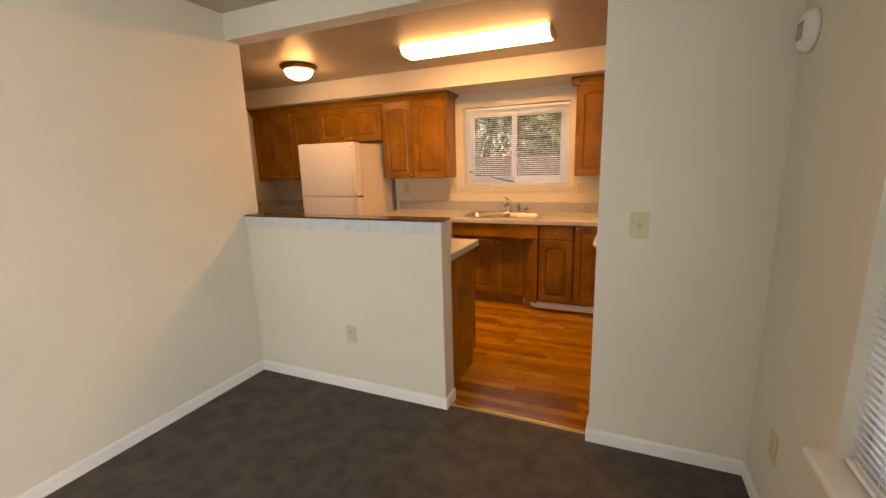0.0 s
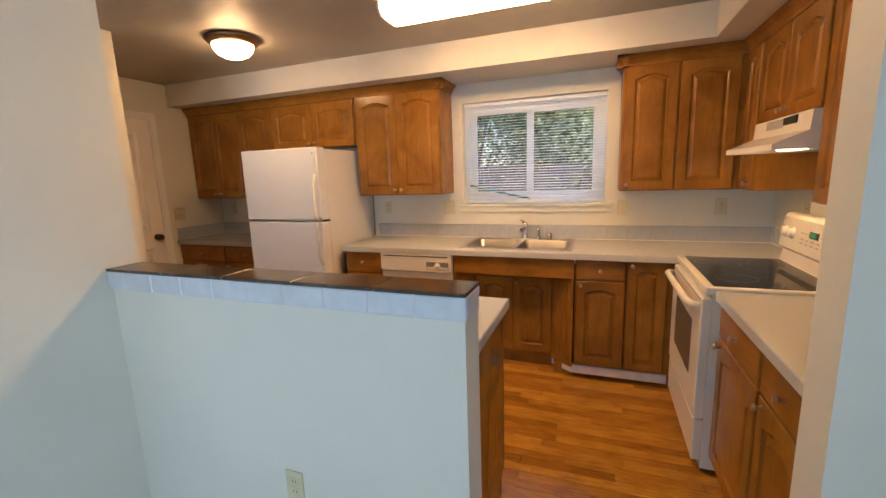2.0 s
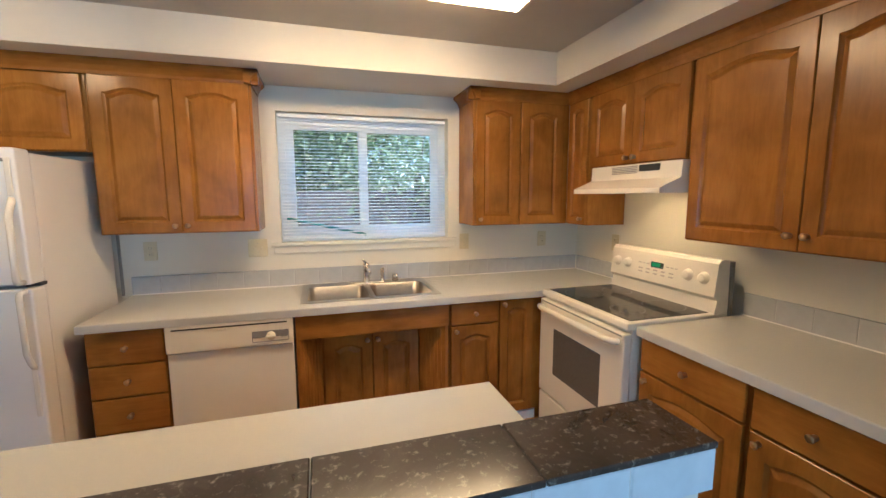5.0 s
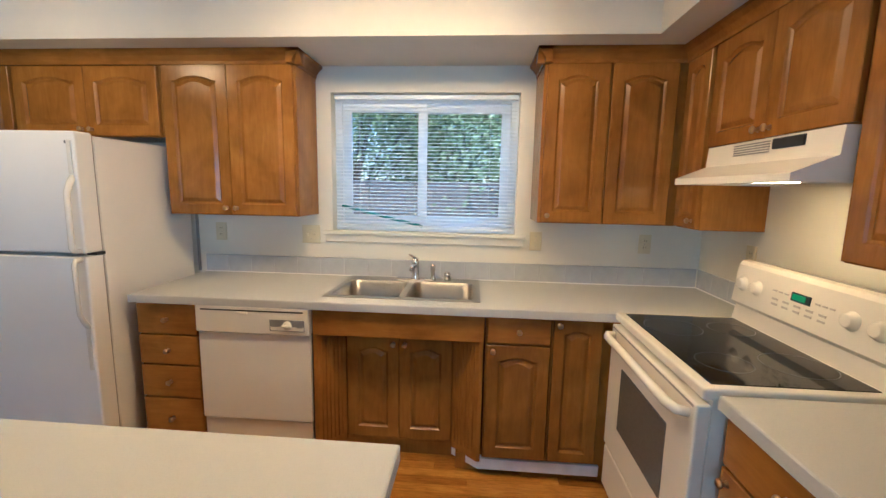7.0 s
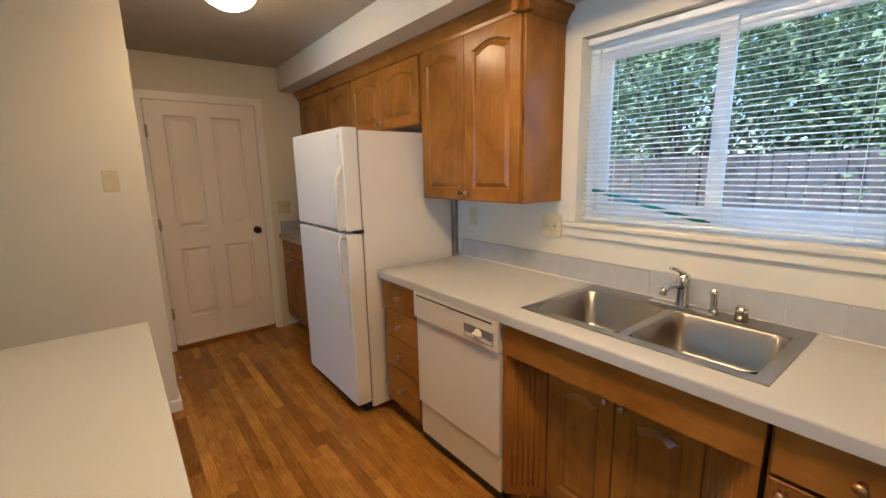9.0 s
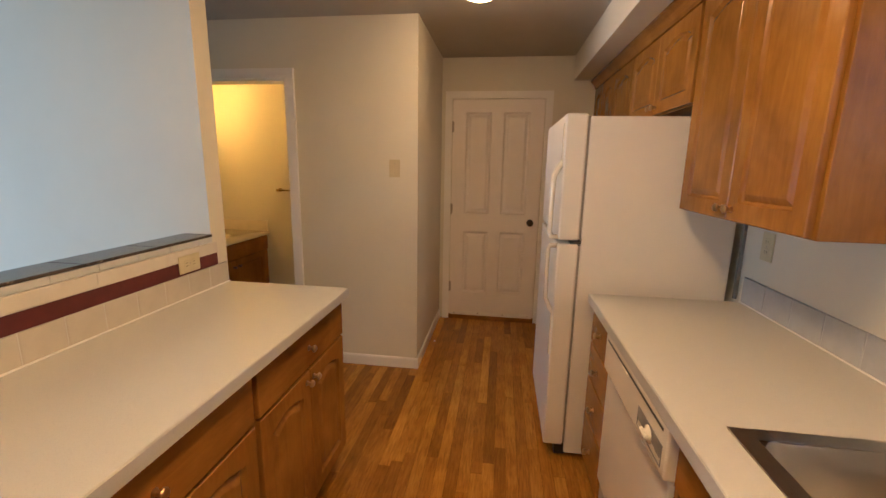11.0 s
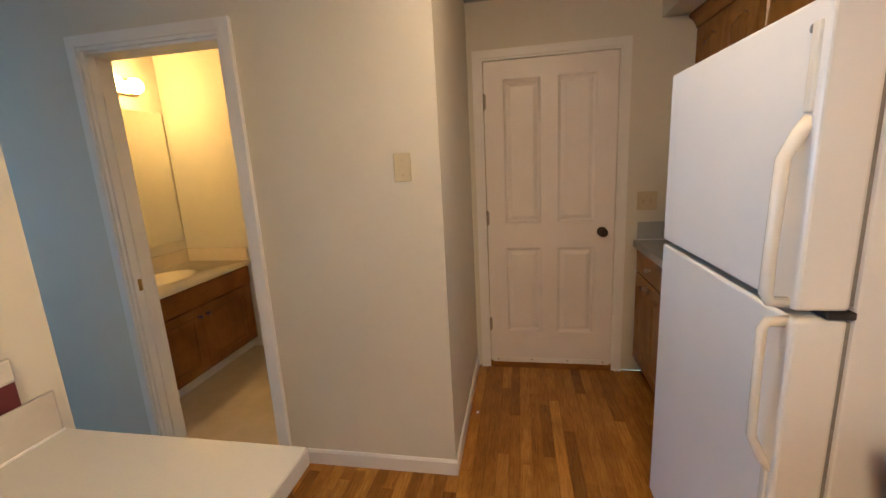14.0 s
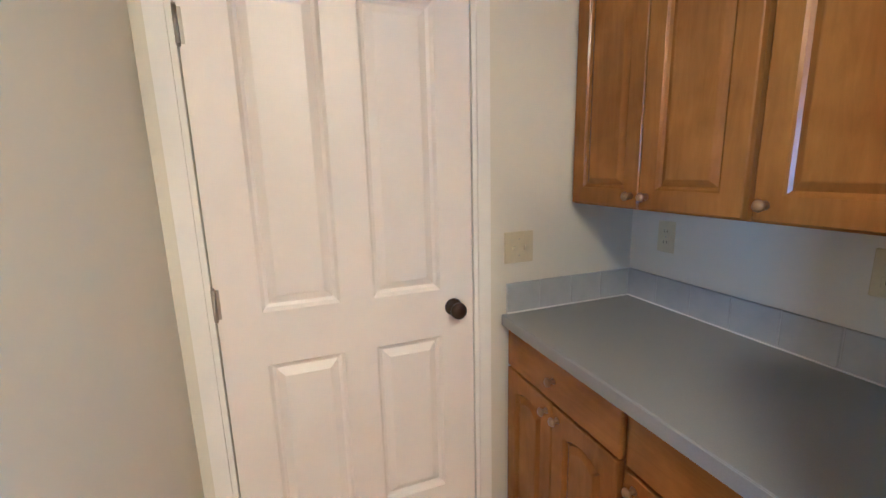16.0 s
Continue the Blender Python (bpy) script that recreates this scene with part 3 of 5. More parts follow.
bm = bmesh.new()
tube(bm, [(-1.692, N + 0.074, 1.3555), (-1.43, N + 0.0745, 1.292), (-1.172, N + 0.074, 1.2325)], 0.0095, 8)
lathe(bm, [(0, -0.012), (0.010, -0.010), (0.010, 0.010), (0, 0.012)], Matrix.Translation((-1.692, N + 0.074, 1.3555)), 10)
solid("window_stick", bm, TEAL, "teal painted stick wedged behind the kitchen blind", "stick")
# ---- cabinets ----
def cabinet(name, m, label, group, w, z0, z1, depth, fronts, toe=0.0, end_panel=True):
    """A cabinet with its door faces at y = 0 and its box behind; fronts: (kind, x0, x1, z0, z1, knob x, knob z)."""
    c = thing(name, m, label, "cabinet", group)
    bm = bmesh.new()
    rbox(bm, 0.0, w, 0.021, depth, z0 + toe, z1, 0.0015, 1)
    if toe:
        box(bm, 0.002, w - 0.002, 0.085, depth, 0.0, z0 + toe + 0.001)
    part("body", bm, MAPLE, c)
    for kind, x0, x1, a, b, kx, kz in fronts:
        bm = bmesh.new()
        if kind == "drawer":
            rbox(bm, x0, x1, 0.0, 0.02, a, b, 0.005, 2)
            f = part("drawer_front", bm, MAPLE_H, c)
        else:
            cabinet_door(bm, x0, x1, a, b, arch=(kind == "door"))
            f = part("door", bm, MAPLE, c)
        if kx is not None:
            knob(f, kx, kz)
    return c


def pair(w, z0, z1, kz, gap=0.004, edge=0.012, off=0.03, kind="door"):
    c = w / 2
    return [(kind, edge, c - gap / 2, z0, z1, c - off, kz), (kind, c + gap / 2, w - edge, z0, z1, c + off, kz)]


UF = 4.252                      # face of the wall cabinet doors
UT, UB = 2.135, 1.302
WALLCABS = "wall cabinets of stained maple"
cabinet("wall_cabinet", pose(-4.572, UF, 0), "stained maple wall cabinet with two arched doors", WALLCABS, 0.647, UB, UT, N - UF - 0.002, pair(0.647, UB + 0.006, 2.12, 1.345))
cabinet("wall_cabinet", pose(-3.923, UF, 0), "narrow stained maple wall cabinet with one door", WALLCABS, 0.413, UB, UT, N - UF - 0.002, [("door", 0.008, 0.405, UB + 0.006, 2.12, 0.035, 1.345)])
cabinet("wall_cabinet", pose(-3.508, UF, 0), "short stained maple cabinet above the refrigerator", WALLCABS, 0.898, 1.735, UT, N - UF - 0.002, pair(0.898, 1.741, 2.12, 1.775, edge=0.014))
cabinet("wall_cabinet", pose(-2.608, UF, 0), "stained maple wall cabinet beside the window", WALLCABS, 0.778, UB, UT, N - UF - 0.002, pair(0.778, UB + 0.006, 2.125, 1.345, edge=0.014))
cabinet("wall_cabinet", pose(-0.497, UF, 0), "stained maple corner wall cabinet beside the window", WALLCABS, 0.726, UB, UT, N - UF - 0.002,
        [("door", 0.016, 0.335, UB + 0.006, 2.125, 0.045, 1.345), ("door", 0.345, 0.672, UB + 0.006, 2.125, None, 0)])
UX = 0.207
cabinet("wall_cabinet", pose(UX, UF - 0.002, 0, 0, 0, -90), "narrow stained maple corner cabinet with one door", WALLCABS, 0.228, UB, UT, EAST - UX - 0.002, [("door", 0.008, 0.222, UB + 0.006, 2.125, 0.185, 1.345)])
cabinet("wall_cabinet", pose(UX, 4.003, 0, 0, 0, -90), "short stained maple cabinet above the range hood", WALLCABS, 0.763, 1.675, UT, EAST - UX - 0.002, pair(0.763, 1.682, 2.125, 1.715))
cabinet("wall_cabinet", pose(UX, 3.238, 0, 0, 0, -90), "tall stained maple wall cabinet with two wide doors", WALLCABS, 1.019, 1.286, UT, EAST - UX - 0.002, pair(1.019, 1.292, 2.125, 1.35))


def crown(bm, axis, a, b, face, out, z0=2.125, z1=2.20):
    d = z1 - z0
    prof = [(face - out * 0.03, z0), (face + out * 0.004, z0), (face + out * 0.006, z0 + d * 0.22), (face + out * 0.022, z0 + d * 0.55),
            (face + out * 0.042, z0 + d * 0.78), (face + out * 0.042, z1 - 0.001), (face - out * 0.03, z1 - 0.001)]
    extrude_profile(bm, prof, axis, a, b)


bm = bmesh.new()
crown(bm, "x", WEST + 0.002, -1.788, UF + 0.002, -1)
crown(bm, "y", UF - 0.040, N, -1.830, 1)
solid("trim_crown_fridge_side", bm, MAPLE_H, "stained maple crown moulding", "crown moulding", kind="structure")
bm = bmesh.new()
crown(bm, "x", -0.539, UX, UF + 0.002, -1)
crown(bm, "y", UF - 0.040, N, -0.497, -1)
crown(bm, "y", S1, UF, UX + 0.002, -1)
solid("trim_crown_range_side", bm, MAPLE_H, "stained maple crown moulding", "crown moulding", kind="structure")

BF, BX, CT = 3.94, -0.108, 0.908      # faces of the base cabinets, counter height
BASE = "base cabinets of stained maple"
BT = 0.868
cabinet("base_cabinet", pose(-2.59, BF, 0), "narrow stained maple base cabinet with four drawers", BASE, 0.338, 0, BT, N - BF - 0.003,
        [("drawer", 0.006, 0.332, a, b, 0.169, (a + b) / 2) for a, b in ((0.695, 0.858), (0.528, 0.688), (0.345, 0.521), (0.115, 0.338))], 0.10)
cabinet("base_cabinet", pose(-0.765, BF, 0), "stained maple base cabinet with a drawer over a door", BASE, 0.32, 0, BT, N - BF - 0.003,
        [("drawer", 0.008, 0.316, 0.728, 0.858, 0.162, 0.793), ("door", 0.008, 0.316, 0.115, 0.718, 0.038, 0.69)], 0.10)
cabinet("base_cabinet", pose(-0.443, BF, 0), "narrow stained maple corner base cabinet with one door", BASE, 0.37, 0, BT, N - BF - 0.003,
        [("door", 0.008, 0.24, 0.115, 0.858, 0.032, 0.835)], 0.10)
cabinet("base_cabinet", pose(BX, 3.135, 0, 0, 0, -90), "stained maple base cabinet with a drawer over a door", BASE, 0.505, 0, BT, EAST - BX - 0.003,
        [("drawer", 0.010, 0.495, 0.712, 0.858, 0.252, 0.785), ("door", 0.010, 0.495, 0.115, 0.702, 0.045, 0.67)], 0.10)
cabinet("base_cabinet", pose(BX, 2.625, 0, 0, 0, -90), "stained maple base cabinet with a drawer over a door", BASE, 0.405, 0, BT, EAST - BX - 0.003,
        [("drawer", 0.010, 0.395, 0.712, 0.858, 0.2, 0.785), ("door", 0.010, 0.395, 0.115, 0.702, 0.045, 0.67)], 0.10)
PF = 2.797
cabinet("base_cabinet", pose(-1.005, PF, 0, 0, 0, 180), "stained maple peninsula cabinet with a wide drawer over two doors", BASE, 0.748, 0, BT, PF - S1 - 0.003,
        [("drawer", 0.012, 0.738, 0.695, 0.858, 0.375, 0.775)] + pair(0.748, 0.115, 0.685, 0.645), 0.10)
cabinet("base_cabinet", pose(-1.755, PF, 0, 0, 0, 180), "stained maple peninsula cabinet with a wide drawer over two doors", BASE, 0.70, 0, BT, PF - S1 - 0.003,
        [("drawer", 0.010, 0.690, 0.695, 0.858, 0.35, 0.775)] + pair(0.70, 0.115, 0.685, 0.645), 0.10)
cabinet("base_cabinet", pose(-4.572, 3.985, 0), "stained maple base cabinet with a drawer over two doors", BASE, 0.592, 0, BT, N - 3.985 - 0.003,
        [("drawer", 0.012, 0.585, 0.712, 0.858, 0.30, 0.785)] + pair(0.592, 0.115, 0.702, 0.665), 0.10)
cabinet("base_cabinet", pose(-3.978, 3.985, 0), "stained maple base cabinet with a drawer over a door", BASE, 0.548, 0, BT, N - 3.985 - 0.003,
        [("drawer", 0.008, 0.54, 0.712, 0.858, 0.27, 0.785), ("door", 0.008, 0.54, 0.115, 0.702, 0.04, 0.665)], 0.10)

# sink cabinet: a deep apron over a recessed bay with slanted fluted sides
sc = thing("sink_cabinet", pose(-1.642, BF, 0), "stained maple sink cabinet with a recessed knee bay", "cabinet", BASE)
bm = bmesh.new()
rbox(bm, 0.002, 0.87, 0.0, 0.02, 0.728, 0.862, 0.003, 2)
part("apron", bm, MAPLE_H, sc)
bm = bmesh.new()
box(bm, 0.006, 0.87, 0.14, N - BF - 0.004, 0.09, 0.70)
box(bm, 0.10, 0.74, 0.165, N - BF - 0.004, 0.0, 0.091)
box(bm, 0.004, 0.10, 0.06, N - BF - 0.004, 0.0, 0.090)
box(bm, 0.74, 0.868, 0.06, N - BF - 0.004, 0.0, 0.090)
part("body", bm, MAPLE, sc)
for pts in ([(0.002, 0.004), (0.022, 0.004), (0.135, 0.118), (0.135, 0.139), (0.002, 0.139)], [(0.868, 0.004), (0.868, 0.139), (0.715, 0.139), (0.715, 0.118), (0.848, 0.004)]):
    bm = bmesh.new()
    prism(bm, pts, 0.085, 0.727)
    side = part("slanted_side", bm, MAPLE, sc)
    left = pts[0][0] < 0.1
    a, b = (Vector((0.022, 0.004)), Vector((0.135, 0.118))) if left else (Vector((0.848, 0.004)), Vector((0.715, 0.118)))
    for f in (0.16, 0.30, 0.44, 0.58, 0.72, 0.86):
        p = a.lerp(b, f)
        bm = bmesh.new()
        tube(bm, [(p.x, p.y, 0.13), (p.x, p.y, 0.70)], 0.0035, 6)
        part("flute", bm, MAPLE, side)
for x0, x1, kx in ((0.142, 0.424, 0.395), (0.428, 0.71, 0.457)):
    bm = bmesh.new()
    cabinet_door(bm, x0, x1, 0.115, 0.69)
    d = part("door", bm, MAPLE, sc)
    d.location.y = 0.119
    knob(d, kx, 0.655)

bm = bmesh.new()
prism(bm, [(-0.925, 4.060), (-0.785, 3.952), (-0.175, 3.952), (-0.175, 3.985), (-0.78, 3.985), (-0.915, 4.08)], 0.040, 0.098)
solid("cove_base", bm, COVE, "pale grey vinyl cove strip under the cabinets", "baseboard", kind="structure")


# ---- counters ----
def counter(name, label, xs, ys, keep, bands, z1=CT, t=0.042, mat=LAMINATE):
    """A laminate top over the cells of a grid that keep() names, in one piece, with eased edges."""
    bm = bmesh.new()
    cells = {(i, j) for i in range(len(xs) - 1) for j in range(len(ys) - 1) if keep((xs[i] + xs[i + 1]) / 2, (ys[j] + ys[j + 1]) / 2)}
    vs = {}

    def v(i, j, k):
        if (i, j, k) not in vs:
            vs[i, j, k] = bm.verts.new((xs[i], ys[j], z1 - t if k == 0 else z1))
        return vs[i, j, k]
    for i, j in cells:
        bm.faces.new([v(i, j, 1), v(i + 1, j, 1), v(i + 1, j + 1, 1), v(i, j + 1, 1)])
        bm.faces.new([v(i, j, 0), v(i, j + 1, 0), v(i + 1, j + 1, 0), v(i + 1, j, 0)])
        for di, dj, a, b in ((0, -1, (i, j), (i + 1, j)), (1, 0, (i + 1, j), (i + 1, j + 1)), (0, 1, (i + 1, j + 1), (i, j + 1)), (-1, 0, (i, j + 1), (i, j))):
            if (i + di, j + dj) not in cells:
                bm.faces.new([v(*a, 0), v(*b, 0), v(*b, 1), v(*a, 1)])
    bmesh.ops.recalc_face_normals(bm, faces=bm.faces[:])
    sharp = [e for e in bm.edges if len(e.link_faces) == 2 and e.calc_face_angle() > 0.5]
    bmesh.ops.bevel(bm, geom=sharp, offset=0.004, segments=2, profile=0.5, affect="EDGES")
    c = thing(name, pose(0, 0, 0), label, "countertop")
    part("slab", bm, mat, c)
    for x0, x1, y0, y1 in bands:
        bm = bmesh.new()
        rbox(bm, x0, x1, y0, y1, z1 - t + 0.001, z1 - 0.0035, 0.0006, 1)
        part("edge_band", bm, mat, c, "square laminate edge band")
    return c


SX0, SX1, SY0, SY1 = -1.585, -0.825, 4.045, 4.515
counter("countertop", "pale grey-beige laminate countertop with a sink cut-out", (-2.605, SX0, SX1, -0.165, EAST - 0.002), (3.918, SY0, SY1, N - 0.002),
        lambda x, y: not (SX0 < x < SX1 and SY0 < y < SY1), [(-2.605, -0.166, 3.9165, 3.9185), (-2.607, -2.6045, 3.918, N - 0.003)])
counter("countertop", "pale grey-beige laminate countertop beside the range", (-0.125, EAST - 0.002), (S1 + 0.002, 3.142), lambda x, y: True, [(-0.1265, -0.1245, S1 + 0.003, 3.142)])
counter("countertop", "pale laminate countertop on the peninsula", (-2.475, -0.988), (S1 + 0.002, 2.82), lambda x, y: True, [(-2.475, -0.988, 2.8195, 2.8215), (-0.9885, -0.9865, S1 + 0.003, 2.82), (-2.4765, -2.4745, S1 + 0.003, 2.82)])
counter("countertop", "laminate countertop beside the closed door, darker blue-grey than the others", (-4.573, -3.425), (3.965, N - 0.002), lambda x, y: True, [(-4.57, -3.425, 3.9635, 3.9655)], mat=LAMINATE_FAR)


def tile_row(name, label, axis, a, b, face, out, z0, z1, width, mat, t=0.009, grout=0.0025, bed=GROUT_GREY):
    """A row of backsplash tiles standing proud of a grout bed on a wall."""
    row = tagged(new(name, None), label, "backsplash", kind="structure")
    n = max(1, round((b - a) / width))
    step = (b - a) / n
    bm = bmesh.new()
    p = sorted((face, face + out * (t - 0.002)))
    if axis == "x":
        box(bm, a, b, p[0], p[1], z0, z1)
    else:
        box(bm, p[0], p[1], a, b, z0, z1)
    part("grout_bed", bm, bed, row)
    bm = bmesh.new()
    p = sorted((face + out * t, face + out * (t + 0.005)))
    if axis == "x":
        box(bm, a, b, p[0], p[1], z0 + 0.0005, z0 + 0.005)
    else:
        box(bm, p[0], p[1], a, b, z0 + 0.0005, z0 + 0.005)
    if z0 == CT:
        part("caulk_bead", bm, TRIM, row, "white caulk bead")
    bm = bmesh.new()
    rbox(bm, -step / 2 + grout / 2, step / 2 - grout / 2, 0.0, t, z0 + 0.002, z1, 0.0025, 1)
    me = mesh_of("tile", bm, mat)
    for k in range(n):
        c = a + step * (k + 0.5)
        o = new("tile", me)
        o.parent = row
        rz = {("x", -1): 180, ("x", 1): 0, ("y", -1): 90, ("y", 1): -90}[(axis, out)]
        o.matrix_basis = pose(c, face, 0, 0, 0, rz) if axis == "x" else pose(face, c, 0, 0, 0, rz)
    return row


tile_row("backsplash_window_wall", "grey tile backsplash along the window wall", "x", -2.60, EAST - 0.012, N, -1, CT, 1.022, 0.152, TILE)
tile_row("backsplash_range_corner", "grey tile backsplash in the range corner", "y", 3.92, N - 0.012, EAST, -1, CT, 1.022, 0.152, TILE)
tile_row("backsplash_range_wall", "grey tile backsplash along the range wall", "y", S1, 3.14, EAST, -1, CT, 1.022, 0.152, TILE)
tile_row("backsplash_door_wall", "grey tile backsplash beside the closed door", "y", 3.985, N - 0.012, WEST, 1, CT, 1.022, 0.152, TILE)
tile_row("backsplash_far_counter", "grey tile backsplash behind the far counter", "x", WEST + 0.002, -3.42, N, -1, CT, 1.022, 0.152, TILE)
tile_row("backsplash_bar_lower", "cream tile row behind the peninsula counter", "x", -2.47, -0.96, S1, 1, CT, 1.006, 0.122, TILE_CREAM, bed=GROUT)
tile_row("backsplash_bar_upper", "cream tile row under the bar top", "x", DW1, -0.96, S1, 1, 1.062, 1.112, 0.305, TILE_PALE, grout=0.0008, bed=TILE_PALE)
bm = bmesh.new()
box(bm, DW1, -0.96, S1, S1 + 0.004, 1.006, 1.062)
solid("maroon_stripe", bm, MAROON, "dark maroon painted stripe between the tile rows", "stripe", kind="structure")

# the bar: dark marble tiles on top, grey edge tiles
bar = thing("bar_top", pose(0, 0, 0), "raised bar of dark marble tiles with pale grey edge tiles", "bar")
bm = bmesh.new()
box(bm, DW1 + 0.002, -0.952, 2.0705, 2.200, 1.0755, 1.1405)
part("bed", bm, GROUT, bar)
xs = [-0.946 - 0.0015] + [-1.232 - 0.289 * k for k in range(5)]
xs = [x for x in xs if x > DW1] + [DW1 + 0.003]
for a, b in zip(xs, xs[1:]):
    bm = bmesh.new()
    rbox(bm, b + 0.0009, a - 0.0009, 2.066, 2.206, 1.134, 1.145, 0.002, 1)
    part("top_tile", bm, GRANITE, bar)
k = 0
x = -0.948
while x > DW1 + 0.01:
    b = max(DW1 + 0.003, x - 0.152)
    bm = bmesh.new()
    rbox(bm, b + 0.001, x - 0.001, 2.068, 2.080, 1.066, 1.1335, 0.0025, 1)
    part("edge_tile", bm, TILE_EDGE, bar)
    bm = bmesh.new()
    rbox(bm, b + 0.001, x - 0.001, 2.194, 2.204, 1.108, 1.1335, 0.002, 1)
    part("back_tile", bm, TILE_EDGE, bar)
    x -= 0.152
bm = bmesh.new()
rbox(bm, -0.962, -0.948, 2.081, 2.193, 1.066, 1.1335, 0.0025, 1)
part("edge_tile", bm, TILE_EDGE, bar)


# ---- sink and taps ----
sink = thing("kitchen_sink", pose(0, 0, 0), "double-bowl stainless steel sink set in the counter", "sink")


def basin(x0, x1, y0, y1, z, depth, r=0.05):
    bm = bmesh.new()
    def loop(i, zz, rr):
        a, b, c, d = x0 + i, x1 - i, y0 + i, y1 - i
        pts = []
        for cx, cy, s in ((b - rr, d - rr, 0), (a + rr, d - rr, 90), (a + rr, c + rr, 180), (b - rr, c + rr, 270)):
            for k in range(6):
                t = radians(s + 90 * k / 5)
                pts.append(bm.verts.new((cx + rr * math.cos(t), cy + rr * math.sin(t), zz)))
        return pts
    rows = [loop(-0.004, z, r), loop(0.004, z - 0.008, r), loop(0.012, z - depth * 0.8, r), loop(0.03, z - depth * 0.95, r * 0.9), loop(0.06, z - depth, r * 0.8)]
    for p, q in zip(rows, rows[1:]):
        n = len(p)
        for i in range(n):
            quad(bm, p[i], p[(i + 1) % n], q[(i + 1) % n], q[i]).smooth = True
    bm.faces.new(rows[-1])
    return bm


bx = ((-1.575, -1.222), (-1.188, -0.835))
by0, by1 = 4.062, 4.43
bm = bmesh.new()
Z = CT + 0.004
for b in ((-1.615, bx[0][0], 4.02, 4.545), (bx[1][1], -0.795, 4.02, 4.545), (bx[0][1], bx[1][0], by0, by1), (bx[0][0], bx[1][1], 4.02, by0), (bx[0][0], bx[1][1], by1, 4.545)):
    box(bm, b[0], b[1], b[2], b[3], CT + 0.0005, Z)
part("rim", bm, STEEL, sink)
for x0, x1 in bx:
    bw = part("bowl", basin(x0, x1, by0, by1, Z + 0.0005, 0.17), STEEL, sink)
    bm = bmesh.new()
    lathe(bm, [(0.042, 0.0), (0.040, 0.003), (0.030, 0.001), (0.0, -0.002)], Matrix.Translation(((x0 + x1) / 2, 4.25, Z - 0.166)), 18)
    part("drain", bm, CHROME, bw, "steel basket drain")
tap = thing("kitchen_faucet", pose(-1.195, 4.49, Z), "chrome single-lever kitchen faucet", "faucet")
bm = bmesh.new()
rbox(bm, -0.12, 0.12, -0.025, 0.025, 0.0, 0.010, 0.005, 2)
part("base_plate", bm, CHROME, tap)
bm = bmesh.new()
lathe(bm, [(0.026, 0.008), (0.023, 0.03), (0.022, 0.10), (0.024, 0.118), (0.020, 0.135), (0.0, 0.142)], None, 16)
part("body", bm, CHROME, tap)
bm = bmesh.new()
tube(bm, [(0, -0.01, 0.085), (0, -0.07, 0.105), (0, -0.13, 0.112), (0, -0.17, 0.105), (0, -0.178, 0.088)], [0.014, 0.012, 0.011, 0.012, 0.013], 10)
part("spout", bm, CHROME, tap)
bm = bmesh.new()
tube(bm, [(0, 0.0, 0.135), (-0.015, -0.03, 0.155), (-0.03, -0.06, 0.165)], [0.010, 0.008, 0.006], 8)
part("lever", bm, CHROME, tap)
sp = thing("sink_sprayer", pose(-1.085, 4.495, Z), "chrome side sprayer in its holder", "sprayer")
bm = bmesh.new()
lathe(bm, [(0.0, 0.0), (0.020, 0.0), (0.016, 0.015), (0.012, 0.03), (0.013, 0.06), (0.016, 0.085), (0.012, 0.10), (0, 0.103)], Matrix.Rotation(radians(6), 4, "X"), 12)
part("handle", bm, CHROME, sp)
ag = thing("dishwasher_air_gap", pose(-0.995, 4.49, Z), "short chrome air gap cap on the sink", "air gap")
bm = bmesh.new()
lathe(bm, [(0.0, 0.0), (0.022, 0.0), (0.021, 0.04), (0.018, 0.052), (0.0, 0.055)], None, 14)
part("cap", bm, CHROME, ag)


# ---- refrigerator ----
fr = thing("refrigerator", pose(-3.416, 3.770, 0), "white top-freezer refrigerator with textured doors", "refrigerator")
FW, FH = 0.754, 1.705
bm = bmesh.new()
rbox(bm, 0.004, FW - 0.004, 0.106, 0.755, 0.03, FH - 0.012, 0.006, 2)
part("cabinet_body", bm, APPLIANCE, fr)
